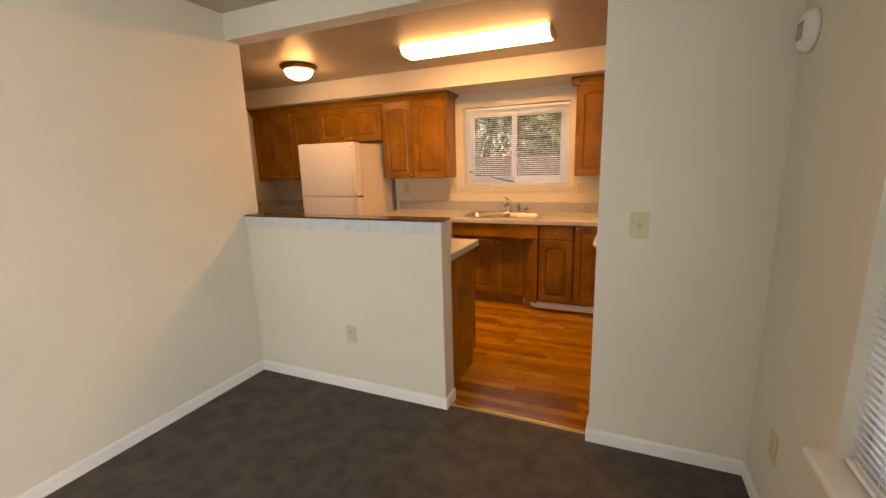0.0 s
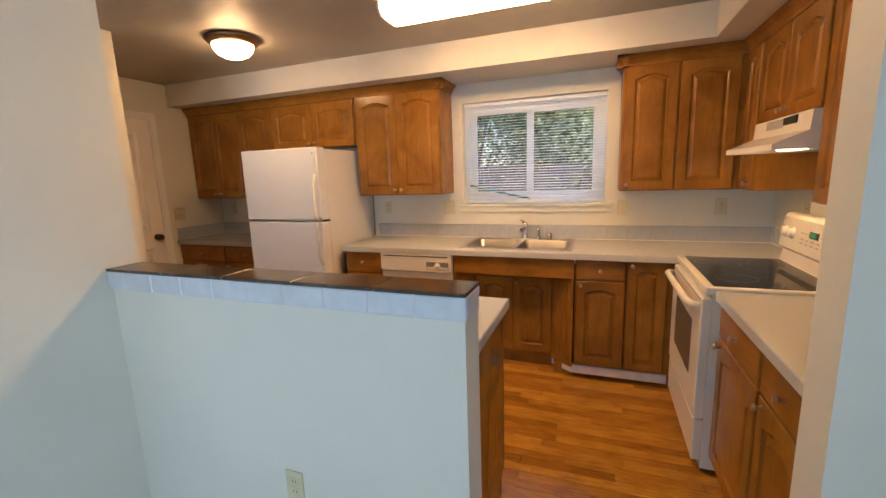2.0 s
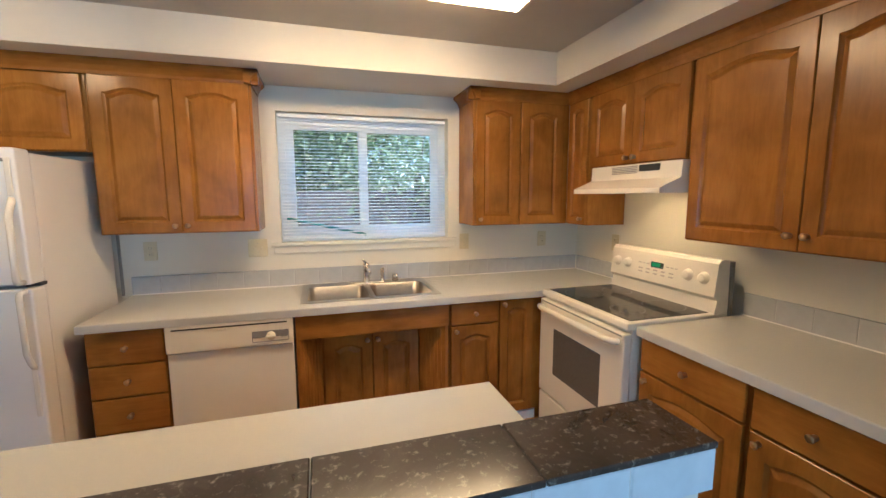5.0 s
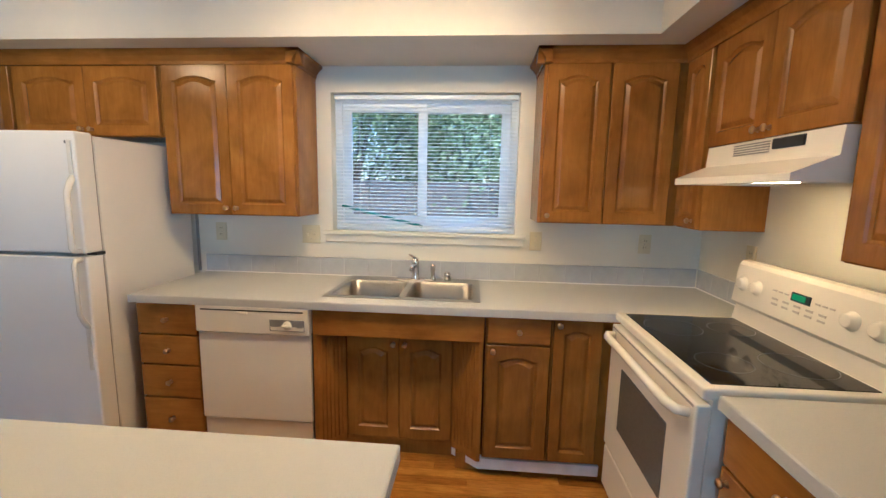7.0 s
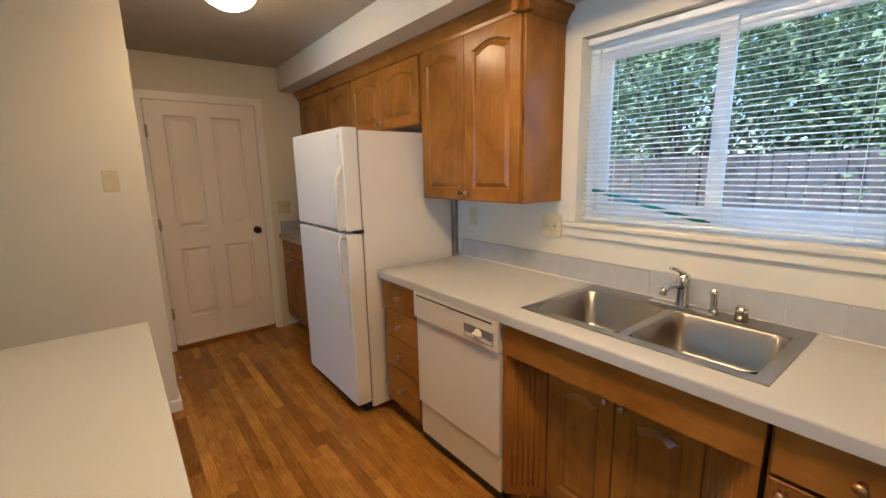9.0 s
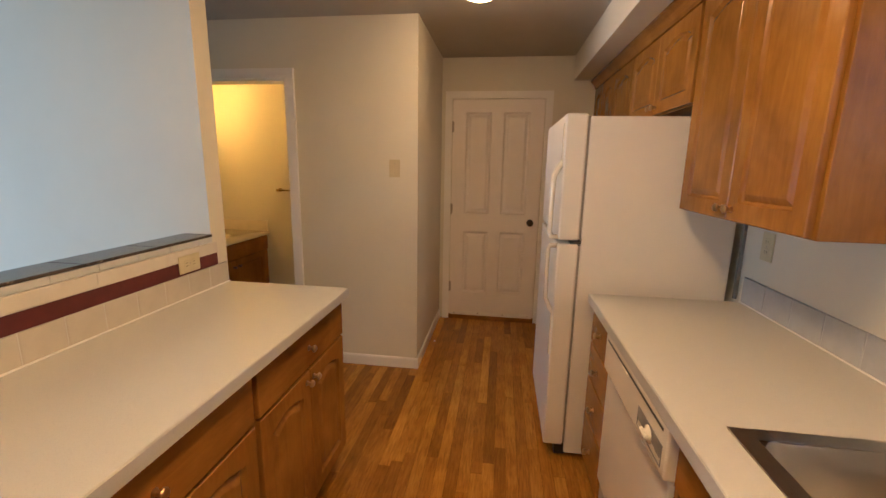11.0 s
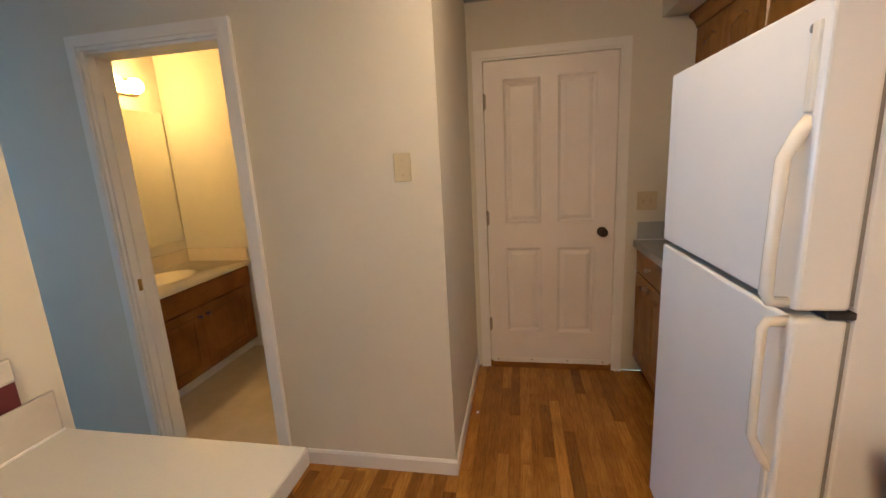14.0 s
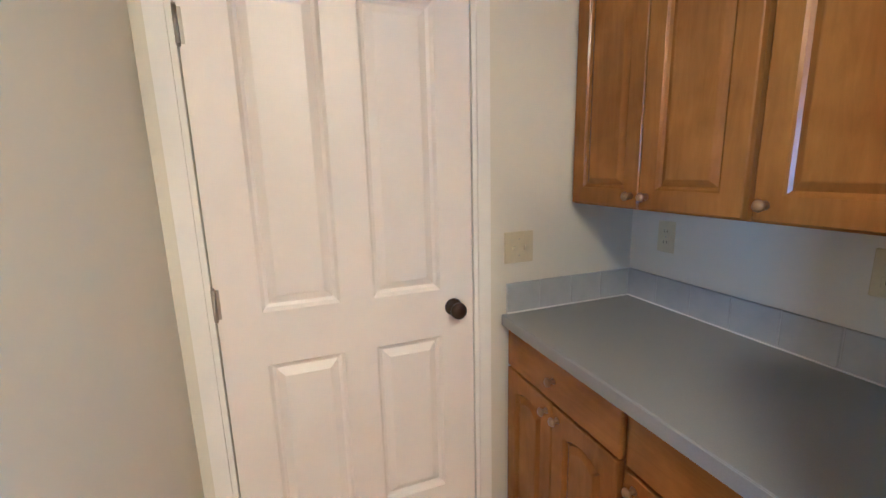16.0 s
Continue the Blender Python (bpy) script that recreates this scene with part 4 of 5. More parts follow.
for nm, z0, z1 in (("freezer_door", 1.139, FH), ("fresh_food_door", 0.075, 1.123)):
    bm = bmesh.new()
    rbox(bm, 0.0, FW, 0.0, 0.095, z0, z1, 0.009, 3)
    d = part(nm, bm, APPLIANCE, fr)
    bm = bmesh.new()
    box(bm, 0.012, FW - 0.012, 0.093, 0.107, z0 + 0.008, z1 - 0.01)
    part("gasket", bm, RUBBER, d, "grey rubber door gasket")
    bm = bmesh.new()
    x = FW - 0.026
    if nm == "freezer_door":
        pts = [(x, 0.006, 1.50), (x, -0.012, 1.475), (x, -0.034, 1.43), (x, -0.038, 1.25), (x, -0.038, 1.168), (x, -0.030, 1.152), (x, 0.006, 1.150)]
    else:
        pts = [(x, 0.006, 1.110), (x, -0.030, 1.108), (x, -0.038, 1.092), (x, -0.038, 1.0), (x, -0.036, 0.85), (x, -0.014, 0.80), (x, 0.006, 0.775)]
    tube(bm, pts, [0.015, 0.014, 0.013, 0.012, 0.013, 0.014, 0.015], 10, 0.75)
    part("handle", bm, BISQUE, d, "off-white curved handle")
    bm = bmesh.new()
    if nm == "freezer_door":
        lathe(bm, [(0, 0), (0.008, 0.0), (0.008, 0.002), (0, 0.003)], Matrix.Translation((FW - 0.04, -0.001, FH - 0.05)) @ Matrix.Rotation(radians(90), 4, "X"), 12)
        part("badge", bm, GREYLINE, d, "small grey round badge")
    else:
        rbox(bm, x - 0.010, x + 0.010, -0.006, 0.002, 0.56, 0.775, 0.004, 2)
        part("handle_trim", bm, BISQUE, d)
bm = bmesh.new()
rbox(bm, FW - 0.05, FW + 0.003, 0.055, 0.105, 1.1235, 1.1385, 0.002, 1)
part("middle_hinge", bm, BLACK, fr, "dark middle hinge bracket")
bm = bmesh.new()
rbox(bm, FW - 0.037, FW - 0.015, -0.006, 0.004, 1.51, 1.665, 0.004, 2)
part("handle_trim", bm, BISQUE, fr)
bm = bmesh.new()
box(bm, 0.02, FW - 0.02, 0.06, 0.11, 0.012, 0.07)
part("kick_grille", bm, BLACK, fr, "dark toe grille")
for x in (0.06, FW - 0.06):
    bm = bmesh.new()
    lathe(bm, [(0, 0.0), (0.02, 0.0), (0.02, 0.012), (0.010, 0.014), (0.010, 0.035), (0, 0.035)], Matrix.Translation((x, 0.11, 0)), 10)
    part("foot", bm, BLACK, fr)
bm = bmesh.new()
rbox(bm, 0.012, 0.06, 0.045, 0.10, FH - 0.004, FH + 0.007, 0.003, 1)
part("hinge_cover", bm, APPLIANCE, fr)
bm = bmesh.new()
box(bm, -2.654, -2.641, N - 0.014, N - 0.002, CT + 0.002, UB)
solid("trim_fridge_gap", bm, RUBBER, "thin grey filler strip beside the refrigerator", "trim", kind="structure")

# ---- dishwasher ----
dw = thing("dishwasher", pose(-2.247, 3.928, 0), "bisque built-in dishwasher under the counter", "dishwasher")
W = 0.598
bm = bmesh.new()
box(bm, 0.004, W - 0.004, 0.03, 0.58, 0.02, 0.865)
part("tub", bm, BLACK, dw)
bm = bmesh.new()
rbox(bm, 0.002, W - 0.002, 0.006, 0.034, 0.250, 0.721, 0.004, 2)
part("door_panel", bm, APPLIANCE, dw)
bm = bmesh.new()
rbox(bm, 0.0, W, -0.010, 0.034, 0.727, 0.866, 0.006, 2)
cp = part("control_panel", bm, BISQUE, dw)
bm = bmesh.new()
box(bm, 0.03, W - 0.03, -0.0118, -0.006, 0.844, 0.851)
part("latch_slot", bm, BLACK, cp, "recessed dark latch slot")
bm = bmesh.new()
rbox(bm, 0.22, 0.28, -0.015, -0.009, 0.829, 0.8435, 0.002, 1)
part("latch", bm, BISQUE, cp)
bm = bmesh.new()
for a, b, c, d in ((0.395, 0.575, 0.807, 0.772), (0.395, 0.575, 0.748, 0.751), (0.395, 0.398, 0.748, 0.772), (0.572, 0.575, 0.748, 0.772), (0.405, 0.44, 0.786, 0.789), (0.405, 0.44, 0.770, 0.773), (0.535, 0.565, 0.784, 0.787), (0.535, 0.565, 0.768, 0.771)):
    box(bm, a, b, -0.0118, -0.0095, c, d)
tagged(part("dial_print", bm, GREYLINE, cp, "grey printed cycle marks"), kind="stuff")
bm = bmesh.new()
turn = Matrix.Translation((0.487, -0.010, 0.779)) @ Matrix.Rotation(radians(90), 4, "X")
lathe(bm, [(0.024, 0.0), (0.023, 0.006), (0.014, 0.008), (0.013, 0.016), (0, 0.017)], turn, 18)
rbox(bm, 0.462, 0.512, -0.030, -0.017, 0.772, 0.786, 0.004, 1)
part("dial", bm, BISQUE, cp, "turning cycle dial")
bm = bmesh.new()
rbox(bm, 0.004, W - 0.004, 0.018, 0.040, 0.062, 0.243, 0.004, 2)
part("lower_panel", bm, BISQUE, dw)
bm = bmesh.new()
box(bm, 0.006, W - 0.006, 0.045, 0.06, 0.0, 0.070)
part("toe_panel", bm, BLACK, dw)

# ---- range ----
rg = thing("range", pose(-0.165, 3.908, 0, 0, 0, -90), "bisque freestanding electric range with a black glass cooktop", "range")
W = 0.758
bm = bmesh.new()
box(bm, 0.002, W - 0.002, 0.03, 0.655, 0.02, 0.895)
part("range_body", bm, BISQUE, rg)
bm = bmesh.new()
rbox(bm, 0.0, W, 0.0, 0.60, 0.885, 0.922, 0.008, 3)
top = part("cooktop", bm, BISQUE, rg)
bm = bmesh.new()
rbox(bm, 0.030, W - 0.030, 0.035, 0.505, 0.920, 0.9245, 0.002, 1)
gl = part("glass_top", bm, DARKGLASS, top, "black ceramic glass")
for x, y, r in ((0.20, 0.165, 0.11), (0.56, 0.165, 0.085), (0.20, 0.395, 0.085), (0.56, 0.395, 0.105)):
    bm = bmesh.new()
    lathe(bm, [(r, 0.0), (r, 0.0004), (r - 0.003, 0.0004), (r - 0.003, 0.0)], Matrix.Translation((x, y, 0.9246)), 40)
    part("burner_ring", bm, DARKLINE, top, "faint dark grey burner ring")
bm = bmesh.new()
prof = [(0.512, 0.920), (0.526, 0.985), (0.503, 1.005), (0.521, 1.168), (0.533, 1.184), (0.558, 1.188), (0.590, 1.180), (0.598, 0.920)]
extrude_profile(bm, prof, "x", 0.004, W - 0.004)
bg = part("backguard", bm, BISQUE, rg)
bm = bmesh.new()
rbox(bm, 0.001, W - 0.001, 0.599, 0.625, 0.890, 1.178, 0.003, 1)
part("back_panel", bm, RUBBER, bg, "dull grey sheet metal back")
FACE = Matrix.Translation((0, 0.503, 1.005)) @ Matrix.Rotation(radians(-5.9), 4, "X")
for x in (0.060, 0.150, 0.590, 0.685):
    bm = bmesh.new()
    lathe(bm, [(0.032, 0.0), (0.031, 0.003), (0.025, 0.005), (0.022, 0.020), (0.018, 0.022), (0, 0.022)], FACE @ Matrix.Translation((x, 0, 0.085)) @ Matrix.Rotation(radians(90), 4, "X"), 20)
    kn = part("control_knob", bm, BISQUE, bg, "off-white control knob")
bm = bmesh.new()
rbox(bm, 0.335, 0.425, -0.003, 0.004, 0.085, 0.118, 0.002, 1)
bmesh.ops.transform(bm, matrix=FACE, verts=bm.verts[:])
part("clock_window", bm, BLACK, bg)
bm = bmesh.new()
box(bm, 0.345, 0.405, -0.0045, -0.003, 0.092, 0.112)
bmesh.ops.transform(bm, matrix=FACE, verts=bm.verts[:])
part("clock_display", bm, GREENLED, bg, "lit green clock display")
bm = bmesh.new()
for i in range(5):
    for j in range(2):
        box(bm, 0.245 + i * 0.056, 0.275 + i * 0.056, -0.0015, 0.001, 0.045 + j * 0.02, 0.053 + j * 0.02)
for i in range(3):
    box(bm, 0.24 + i * 0.03, 0.26 + i * 0.03, -0.0015, 0.001, 0.098, 0.104)
    box(bm, 0.445 + i * 0.03, 0.465 + i * 0.03, -0.0015, 0.001, 0.098, 0.104)
bmesh.ops.transform(bm, matrix=FACE, verts=bm.verts[:])
tagged(part("button_print", bm, BUTTONS, bg, "grey printed touch buttons"), kind="stuff")
bm = bmesh.new()
rbox(bm, 0.006, W - 0.006, -0.012, 0.032, 0.275, 0.868, 0.008, 3)
od = part("oven_door", bm, BISQUE, rg)
bm = bmesh.new()
rbox(bm, 0.165, W - 0.165, -0.015, -0.008, 0.43, 0.715, 0.003, 1)
part("oven_window", bm, OVENGLASS, od, "grey patterned oven window")
bm = bmesh.new()
tube(bm, [(0.045, -0.012, 0.825), (0.05, -0.045, 0.828), (0.09, -0.058, 0.83), (W - 0.09, -0.058, 0.83), (W - 0.05, -0.045, 0.828), (W - 0.045, -0.012, 0.825)], [0.016, 0.016, 0.017, 0.017, 0.016, 0.016], 12)
part("oven_handle", bm, BISQUE, od, "rounded off-white oven handle")
bm = bmesh.new()
box(bm, 0.02, W - 0.02, -0.0125, -0.010, 0.852, 0.860)
part("vent_slot", bm, RUBBER, od)
bm = bmesh.new()
rbox(bm, 0.006, W - 0.006, -0.008, 0.032, 0.055, 0.262, 0.008, 3)
part("storage_drawer", bm, BISQUE, rg)
bm = bmesh.new()
box(bm, 0.02, W - 0.02, 0.04, 0.06, 0.0, 0.056)
part("toe_space", bm, BLACK, rg)

# ---- range hood ----
hd = thing("range_hood", pose(0.052, 3.926, 1.513, 0, 0, -90), "bisque under-cabinet range hood", "range hood")
W = 0.686
bm = bmesh.new()
extrude_profile(bm, [(0.0, 0.0), (0.0, 0.026), (0.125, 0.078), (0.13, 0.160), (0.473, 0.160), (0.473, 0.0), (0.461, 0.0), (0.461, 0.014), (0.012, 0.014), (0.012, 0.0)], "x", 0.0, W)
box(bm, 0.0005, 0.010, 0.0125, 0.4605, 0.0005, 0.0145)
box(bm, W - 0.010, W - 0.0005, 0.0125, 0.4605, 0.0005, 0.0145)
shell = part("hood_shell", bm, BISQUE, hd)
bm = bmesh.new()
for i in range(5):
    box(bm, 0.19, 0.39, 0.1245, 0.1315, 0.110 + i * 0.009, 0.114 + i * 0.009)
tagged(part("vent_slots", bm, RUBBER, shell), kind="stuff")
bm = bmesh.new()
rbox(bm, 0.41, 0.55, 0.121, 0.131, 0.118, 0.153, 0.002, 1)
part("switch_plate", bm, BLACK, shell, "black rocker switch plate")
bm = bmesh.new()
box(bm, 0.06, W - 0.06, 0.25, 0.44, 0.010, 0.0145)
part("filter", bm, STEEL, shell, "metal grease filter")
bm = bmesh.new()
rbox(bm, W / 2 - 0.07, W / 2 + 0.07, 0.15, 0.23, 0.006, 0.0145, 0.002, 1)
part("hood_lamp", bm, HOODLAMP, shell, "small lit lamp lens under the hood")
# ---- lamps ----
fl = thing("ceiling_light", pose(-1.19, 3.385, H), "long wraparound fluorescent light on the kitchen ceiling", "ceiling light")
bm = bmesh.new()
extrude_profile(bm, [(-0.10, -0.050), (-0.10, -0.058), (-0.07, -0.066), (0.07, -0.066), (0.10, -0.058), (0.10, -0.050)], "x", -0.595, 0.595)
part("diffuser", bm, FLUORO, fl, "lit ribbed acrylic diffuser")
bm = bmesh.new()
extrude_profile(bm, [(-0.125, 0.0), (-0.128, -0.022), (-0.102, -0.056), (-0.098, -0.049), (0.098, -0.049), (0.102, -0.056), (0.128, -0.022), (0.125, 0.0)], "x", -0.595, 0.595)
part("diffuser_side", bm, FLUORO_SIDE, fl, "dimmer side of the acrylic diffuser")
for x in (-0.61, 0.595):
    bm = bmesh.new()
    extrude_profile(bm, [(-0.128, 0.0), (-0.131, -0.023), (-0.102, -0.061), (-0.072, -0.069), (0.072, -0.069), (0.102, -0.061), (0.131, -0.023), (0.128, 0.0)], "x", x, x + 0.015)
    part("end_cap", bm, BISQUE, fl)
dm = thing("dome_light", pose(-2.945, 3.355, H), "flush dome light with a bronze rim", "ceiling light")
bm = bmesh.new()
lathe(bm, [(0.0, 0.0), (0.165, 0.0), (0.172, -0.012), (0.160, -0.030), (0.135, -0.045), (0.120, -0.046)], None, 32)
part("rim", bm, AGED, dm, "bronze mounting rim")
bm = bmesh.new()
lathe(bm, [(0.130, -0.040), (0.122, -0.070), (0.098, -0.100), (0.060, -0.120), (0.020, -0.128), (0.0, -0.129)], None, 32)
part("glass_bowl", bm, DOME, dm, "lit frosted glass bowl")


# ---- plates, outlets ----
def wall_plate(name, m, label, kind, w=0.073, h=0.116):
    """A plate with its face at y = 0 and its back at y = 0.006."""
    p = thing(name, m, label, "outlet" if "outlet" in name else "switch", "plastic wall plates")
    bm = bmesh.new()
    rbox(bm, -w / 2, w / 2, 0.0, 0.006, -h / 2, h / 2, 0.003, 2)
    part("plate", bm, IVORY, p)
    if kind == "outlet":
        for z in (-0.020, 0.020):
            bm = bmesh.new()
            rbox(bm, -0.016, 0.016, -0.002, 0.001, z - 0.014, z + 0.014, 0.002, 1)
            s = part("socket", bm, IVORY, p)
            bm = bmesh.new()
            for x in (-0.007, 0.006):
                box(bm, x, x + 0.002, -0.0025, -0.0018, z - 0.005, z + 0.006)
            part("slot", bm, BLACK, s)
    elif kind == "switch":
        n = 2 if w > 0.1 else 1
        for k in range(n):
            x = (k - (n - 1) / 2) * 0.046
            bm = bmesh.new()
            rbox(bm, x - 0.005, x + 0.005, -0.012, 0.001, -0.010, 0.006, 0.002, 1)
            part("toggle", bm, IVORY, p)
    elif kind == "phone":
        bm = bmesh.new()
        lathe(bm, [(0.010, 0.0), (0.010, 0.004), (0.007, 0.006), (0.006, 0.016), (0.0, 0.017)], Matrix.Rotation(radians(90), 4, "X"), 16)
        part("dimmer_knob", bm, GROUT, p, "small round dimmer knob")
    bm = bmesh.new()
    for z in ((-0.03, 0.03) if kind != "outlet" else (0.0,)):
        lathe(bm, [(0, 0.0), (0.003, 0.0), (0.002, 0.001), (0, 0.001)], Matrix.Translation((0, -0.0002, z)) @ Matrix.Rotation(radians(90), 4, "X"), 8)
    part("screw", bm, WORN, p)
    return p


for x in (-2.487, -4.405):
    wall_plate("outlet", pose(x, N - 0.006, 1.175), "ivory duplex outlet on the kitchen wall", "outlet")
wall_plate("outlet", pose(-3.786, N - 0.006, 1.175), "ivory duplex outlet on the kitchen wall", "outlet")
wall_plate("wall_switch", pose(-1.882, N - 0.006, 1.172, ), "ivory double switch beside the window", "switch", 0.118)
wall_plate("wall_switch", pose(-0.456, N - 0.006, 1.166), "ivory single switch beside the window", "switch")
wall_plate("outlet", pose(0.197, N - 0.006, 1.166), "ivory duplex outlet near the corner", "outlet")
wall_plate("outlet", pose(EAST - 0.006, 4.095, 1.170, 0, 0, -90), "ivory duplex outlet beside the range", "outlet")
wall_plate("wall_switch", pose(WEST + 0.006, 4.035, 1.155, 0, 0, 90), "ivory double switch beside the closed door", "switch", 0.118)
wall_plate("outlet", pose(-1.605, S0 - 0.006, 0.392), "ivory duplex outlet on the half wall", "outlet")
wall_plate("wall_switch", pose(0.022, S0 - 0.006, 1.148), "ivory dimmer switch on the pier", "phone", 0.078, 0.122)
wall_plate("wall_plate", pose(HALL + 0.006, 2.780, 1.445, 0, 0, 90), "blank ivory plate on the hall wall", "blank")
wall_plate("outlet", pose(EAST - 0.006, 1.80, 0.35, 0, 0, -90), "ivory duplex outlet under the dining window", "outlet")
o = wall_plate("outlet", pose(-2.228, S1 + 0.0135, 1.052, 0, 90, 180), "ivory outlet set sideways in the bar tile", "outlet")
bm = bmesh.new()
lathe(bm, [(0, 0.0), (0.016, 0.0), (0.016, 0.004), (0.010, 0.007), (0, 0.008)], Matrix.Translation((-1.328, S1 + 0.004, 1.036)) @ Matrix.Rotation(radians(-90), 4, "X"), 16)
solid("wall_bumper", bm, TRIM, "small round white bumper stuck on the maroon stripe", "bumper")
sd = thing("smoke_detector", pose(EAST - 0.001, 1.985, 1.865, 0, -90, 0), "round white smoke detector high on the wall", "smoke detector")
bm = bmesh.new()
lathe(bm, [(0, 0.0), (0.070, 0.0), (0.070, 0.012), (0.062, 0.030), (0.045, 0.036), (0.0, 0.037)], None, 28)
part("housing", bm, TRIM, sd)
bm = bmesh.new()
for k in range(5):
    box(bm, -0.03, 0.03, -0.026 + k * 0.012, -0.021 + k * 0.012, 0.0362, 0.0375)
part("grille", bm, RUBBER, sd)
th = thing("thermostat", pose(DW1 + 0.001, 0.0, 1.44, 0, 0, 90), "small white thermostat near the wall end", "thermostat")
bm = bmesh.new()
rbox(bm, -0.035, 0.035, -0.022, 0.0, -0.055, 0.055, 0.004, 2)
part("case", bm, TRIM, th)
bm = bmesh.new()
box(bm, -0.006, 0.006, -0.0235, -0.021, -0.045, 0.045)
part("scale", bm, BLACK, th, "dark scale strip")

# ---- bathroom ----
vn = thing("bathroom_vanity", pose(-4.765, 1.06, 0, 0, 0, 0), "stained wood vanity with a drawer panel over two doors", "vanity")
bm = bmesh.new()
box(bm, 0.0, 1.135, -0.55, -0.021, 0.09, 0.62)
box(bm, 0.0, 1.135, -0.04, -0.021, 0.62, 0.725)
box(bm, 1.115, 1.135, -0.55, -0.04, 0.62, 0.725)
box(bm, 0.0, 1.135, -0.55, -0.08, 0.0, 0.091)
part("body", bm, MAPLE, vn)
bm = bmesh.new()
rbox(bm, 0.015, 1.12, -0.021, 0.0, 0.575, 0.715, 0.005, 2)
part("drawer_front", bm, MAPLE_H, vn)
for x0, x1, kx in ((0.08, 0.565, 0.53), (0.57, 1.12, 0.605)):
    bm = bmesh.new()
    t = bmesh.new()
    cabinet_door(t, -x1, -x0, 0.10, 0.565, arch=False)
    merge(bm, t, Matrix.Rotation(radians(180), 4, "Z"))
    d = part("door", bm, MAPLE, vn)
    bm = bmesh.new()
    lathe(bm, [(0, 0.0), (0.012, 0.0), (0.006, 0.006), (0.006, 0.015), (0.014, 0.022), (0, 0.027)], Matrix.Translation((kx, 0, 0.50)) @ Matrix.Rotation(radians(-90), 4, "X"), 12)
    part("knob", bm, BRONZE, d)
bm = bmesh.new()
box(bm, 0.0, 1.135, -0.079, -0.066, 0.0, 0.085)
part("kick_board", bm, TRIM, vn)
VT = Matrix.Translation((-0.003, -0.558, 0.726))
bm = bmesh.new()
nseg, cx, cy = 32, 0.57, 0.28
rim = [(cx + 0.24 * math.cos(2 * math.pi * k / nseg), cy + 0.18 * math.sin(2 * math.pi * k / nseg)) for k in range(nseg)]
outer = []
for k in range(nseg):
    a = 2 * math.pi * k / nseg
    dx, dy = math.cos(a), math.sin(a)
    s = min((1.14 - cx) / dx if dx > 1e-9 else 1e9, -cx / dx if dx < -1e-9 else 1e9, (0.575 - cy) / dy if dy > 1e-9 else 1e9, -cy / dy if dy < -1e-9 else 1e9)
    outer.append((cx + s * dx, cy + s * dy))
loops = [[bm.verts.new((x, y, 0.0)) for x, y in outer], [bm.verts.new((x, y, 0.034)) for x, y in outer], [bm.verts.new((x, y, 0.034)) for x, y in rim]]
for f, z in ((1.03, 0.040), (0.97, 0.036), (0.9, 0.0), (0.7, -0.06), (0.3, -0.09)):
    loops.append([bm.verts.new((cx + (x - cx) * f, cy + (y - cy) * f, z)) for x, y in rim])
for p, q in zip(loops, loops[1:]):
    for i in range(nseg):
        quad(bm, p[i], p[(i + 1) % nseg], q[(i + 1) % nseg], q[i]).smooth = True
bm.faces.new(loops[-1])
for x, y in ((0.0, 0.0), (1.14, 0.0), (0.0, 0.575), (1.14, 0.575)):
    near = sorted(range(nseg), key=lambda k: (outer[k][0] - x) ** 2 + (outer[k][1] - y) ** 2)[0]
    for L, z in ((loops[0], 0.0), (loops[1], 0.034)):
        L[near].co = (x, y, z)
bmesh.ops.transform(bm, matrix=VT, verts=bm.verts[:])
vt = part("vanity_top", bm, MARBLE_TOP, vn, "cream cultured marble top with an oval basin")
bm = bmesh.new()
box(bm, 0.0, 1.14, 0.0, 0.018, 0.034, 0.14)
bmesh.ops.transform(bm, matrix=VT, verts=bm.verts[:])
part("back_splash", bm, MARBLE_TOP, vt)
bm = bmesh.new()
box(bm, 0.0, 0.018, 0.018, 0.56, 0.034, 0.14)
bmesh.ops.transform(bm, matrix=VT, verts=bm.verts[:])
part("side_splash", bm, MARBLE_TOP, vt)
bf = thing("bathroom_faucet", pose(-4.195, 0.60, 0.762), "small chrome bathroom faucet", "faucet")
bm = bmesh.new()
rbox(bm, -0.08, 0.08, -0.025, 0.025, 0.0, 0.014, 0.005, 2)
part("base_plate", bm, CHROME, bf)
bm = bmesh.new()
tube(bm, [(0, 0, 0.01), (0, 0.01, 0.05), (0, 0.06, 0.065), (0, 0.11, 0.05)], [0.016, 0.014, 0.012, 0.011], 10)
part("spout", bm, CHROME, bf)
for x in (-0.055, 0.055):
    bm = bmesh.new()
    lathe(bm, [(0.014, 0.012), (0.012, 0.04), (0.020, 0.045), (0.018, 0.058), (0, 0.060)], Matrix.Translation((x, 0, 0)), 12)
    part("tap_handle", bm, CHROME, bf)
mr = thing("bathroom_mirror", pose(-4.745, 0.502, 0.945), "large frameless mirror above the vanity", "mirror")
bm = bmesh.new()
box(bm, 0.0, 1.09, 0.0, 0.006, 0.0, 1.0)
part("mirror_glass", bm, MIRROR, mr)
vl = thing("vanity_light", pose(-4.24, 0.502, 2.10), "vanity light bar with glowing globes", "wall lamp")
bm = bmesh.new()
rbox(bm, -0.32, 0.32, 0.0, 0.03, -0.055, 0.055, 0.006, 2)
part("light_bar", bm, BRASS, vl)
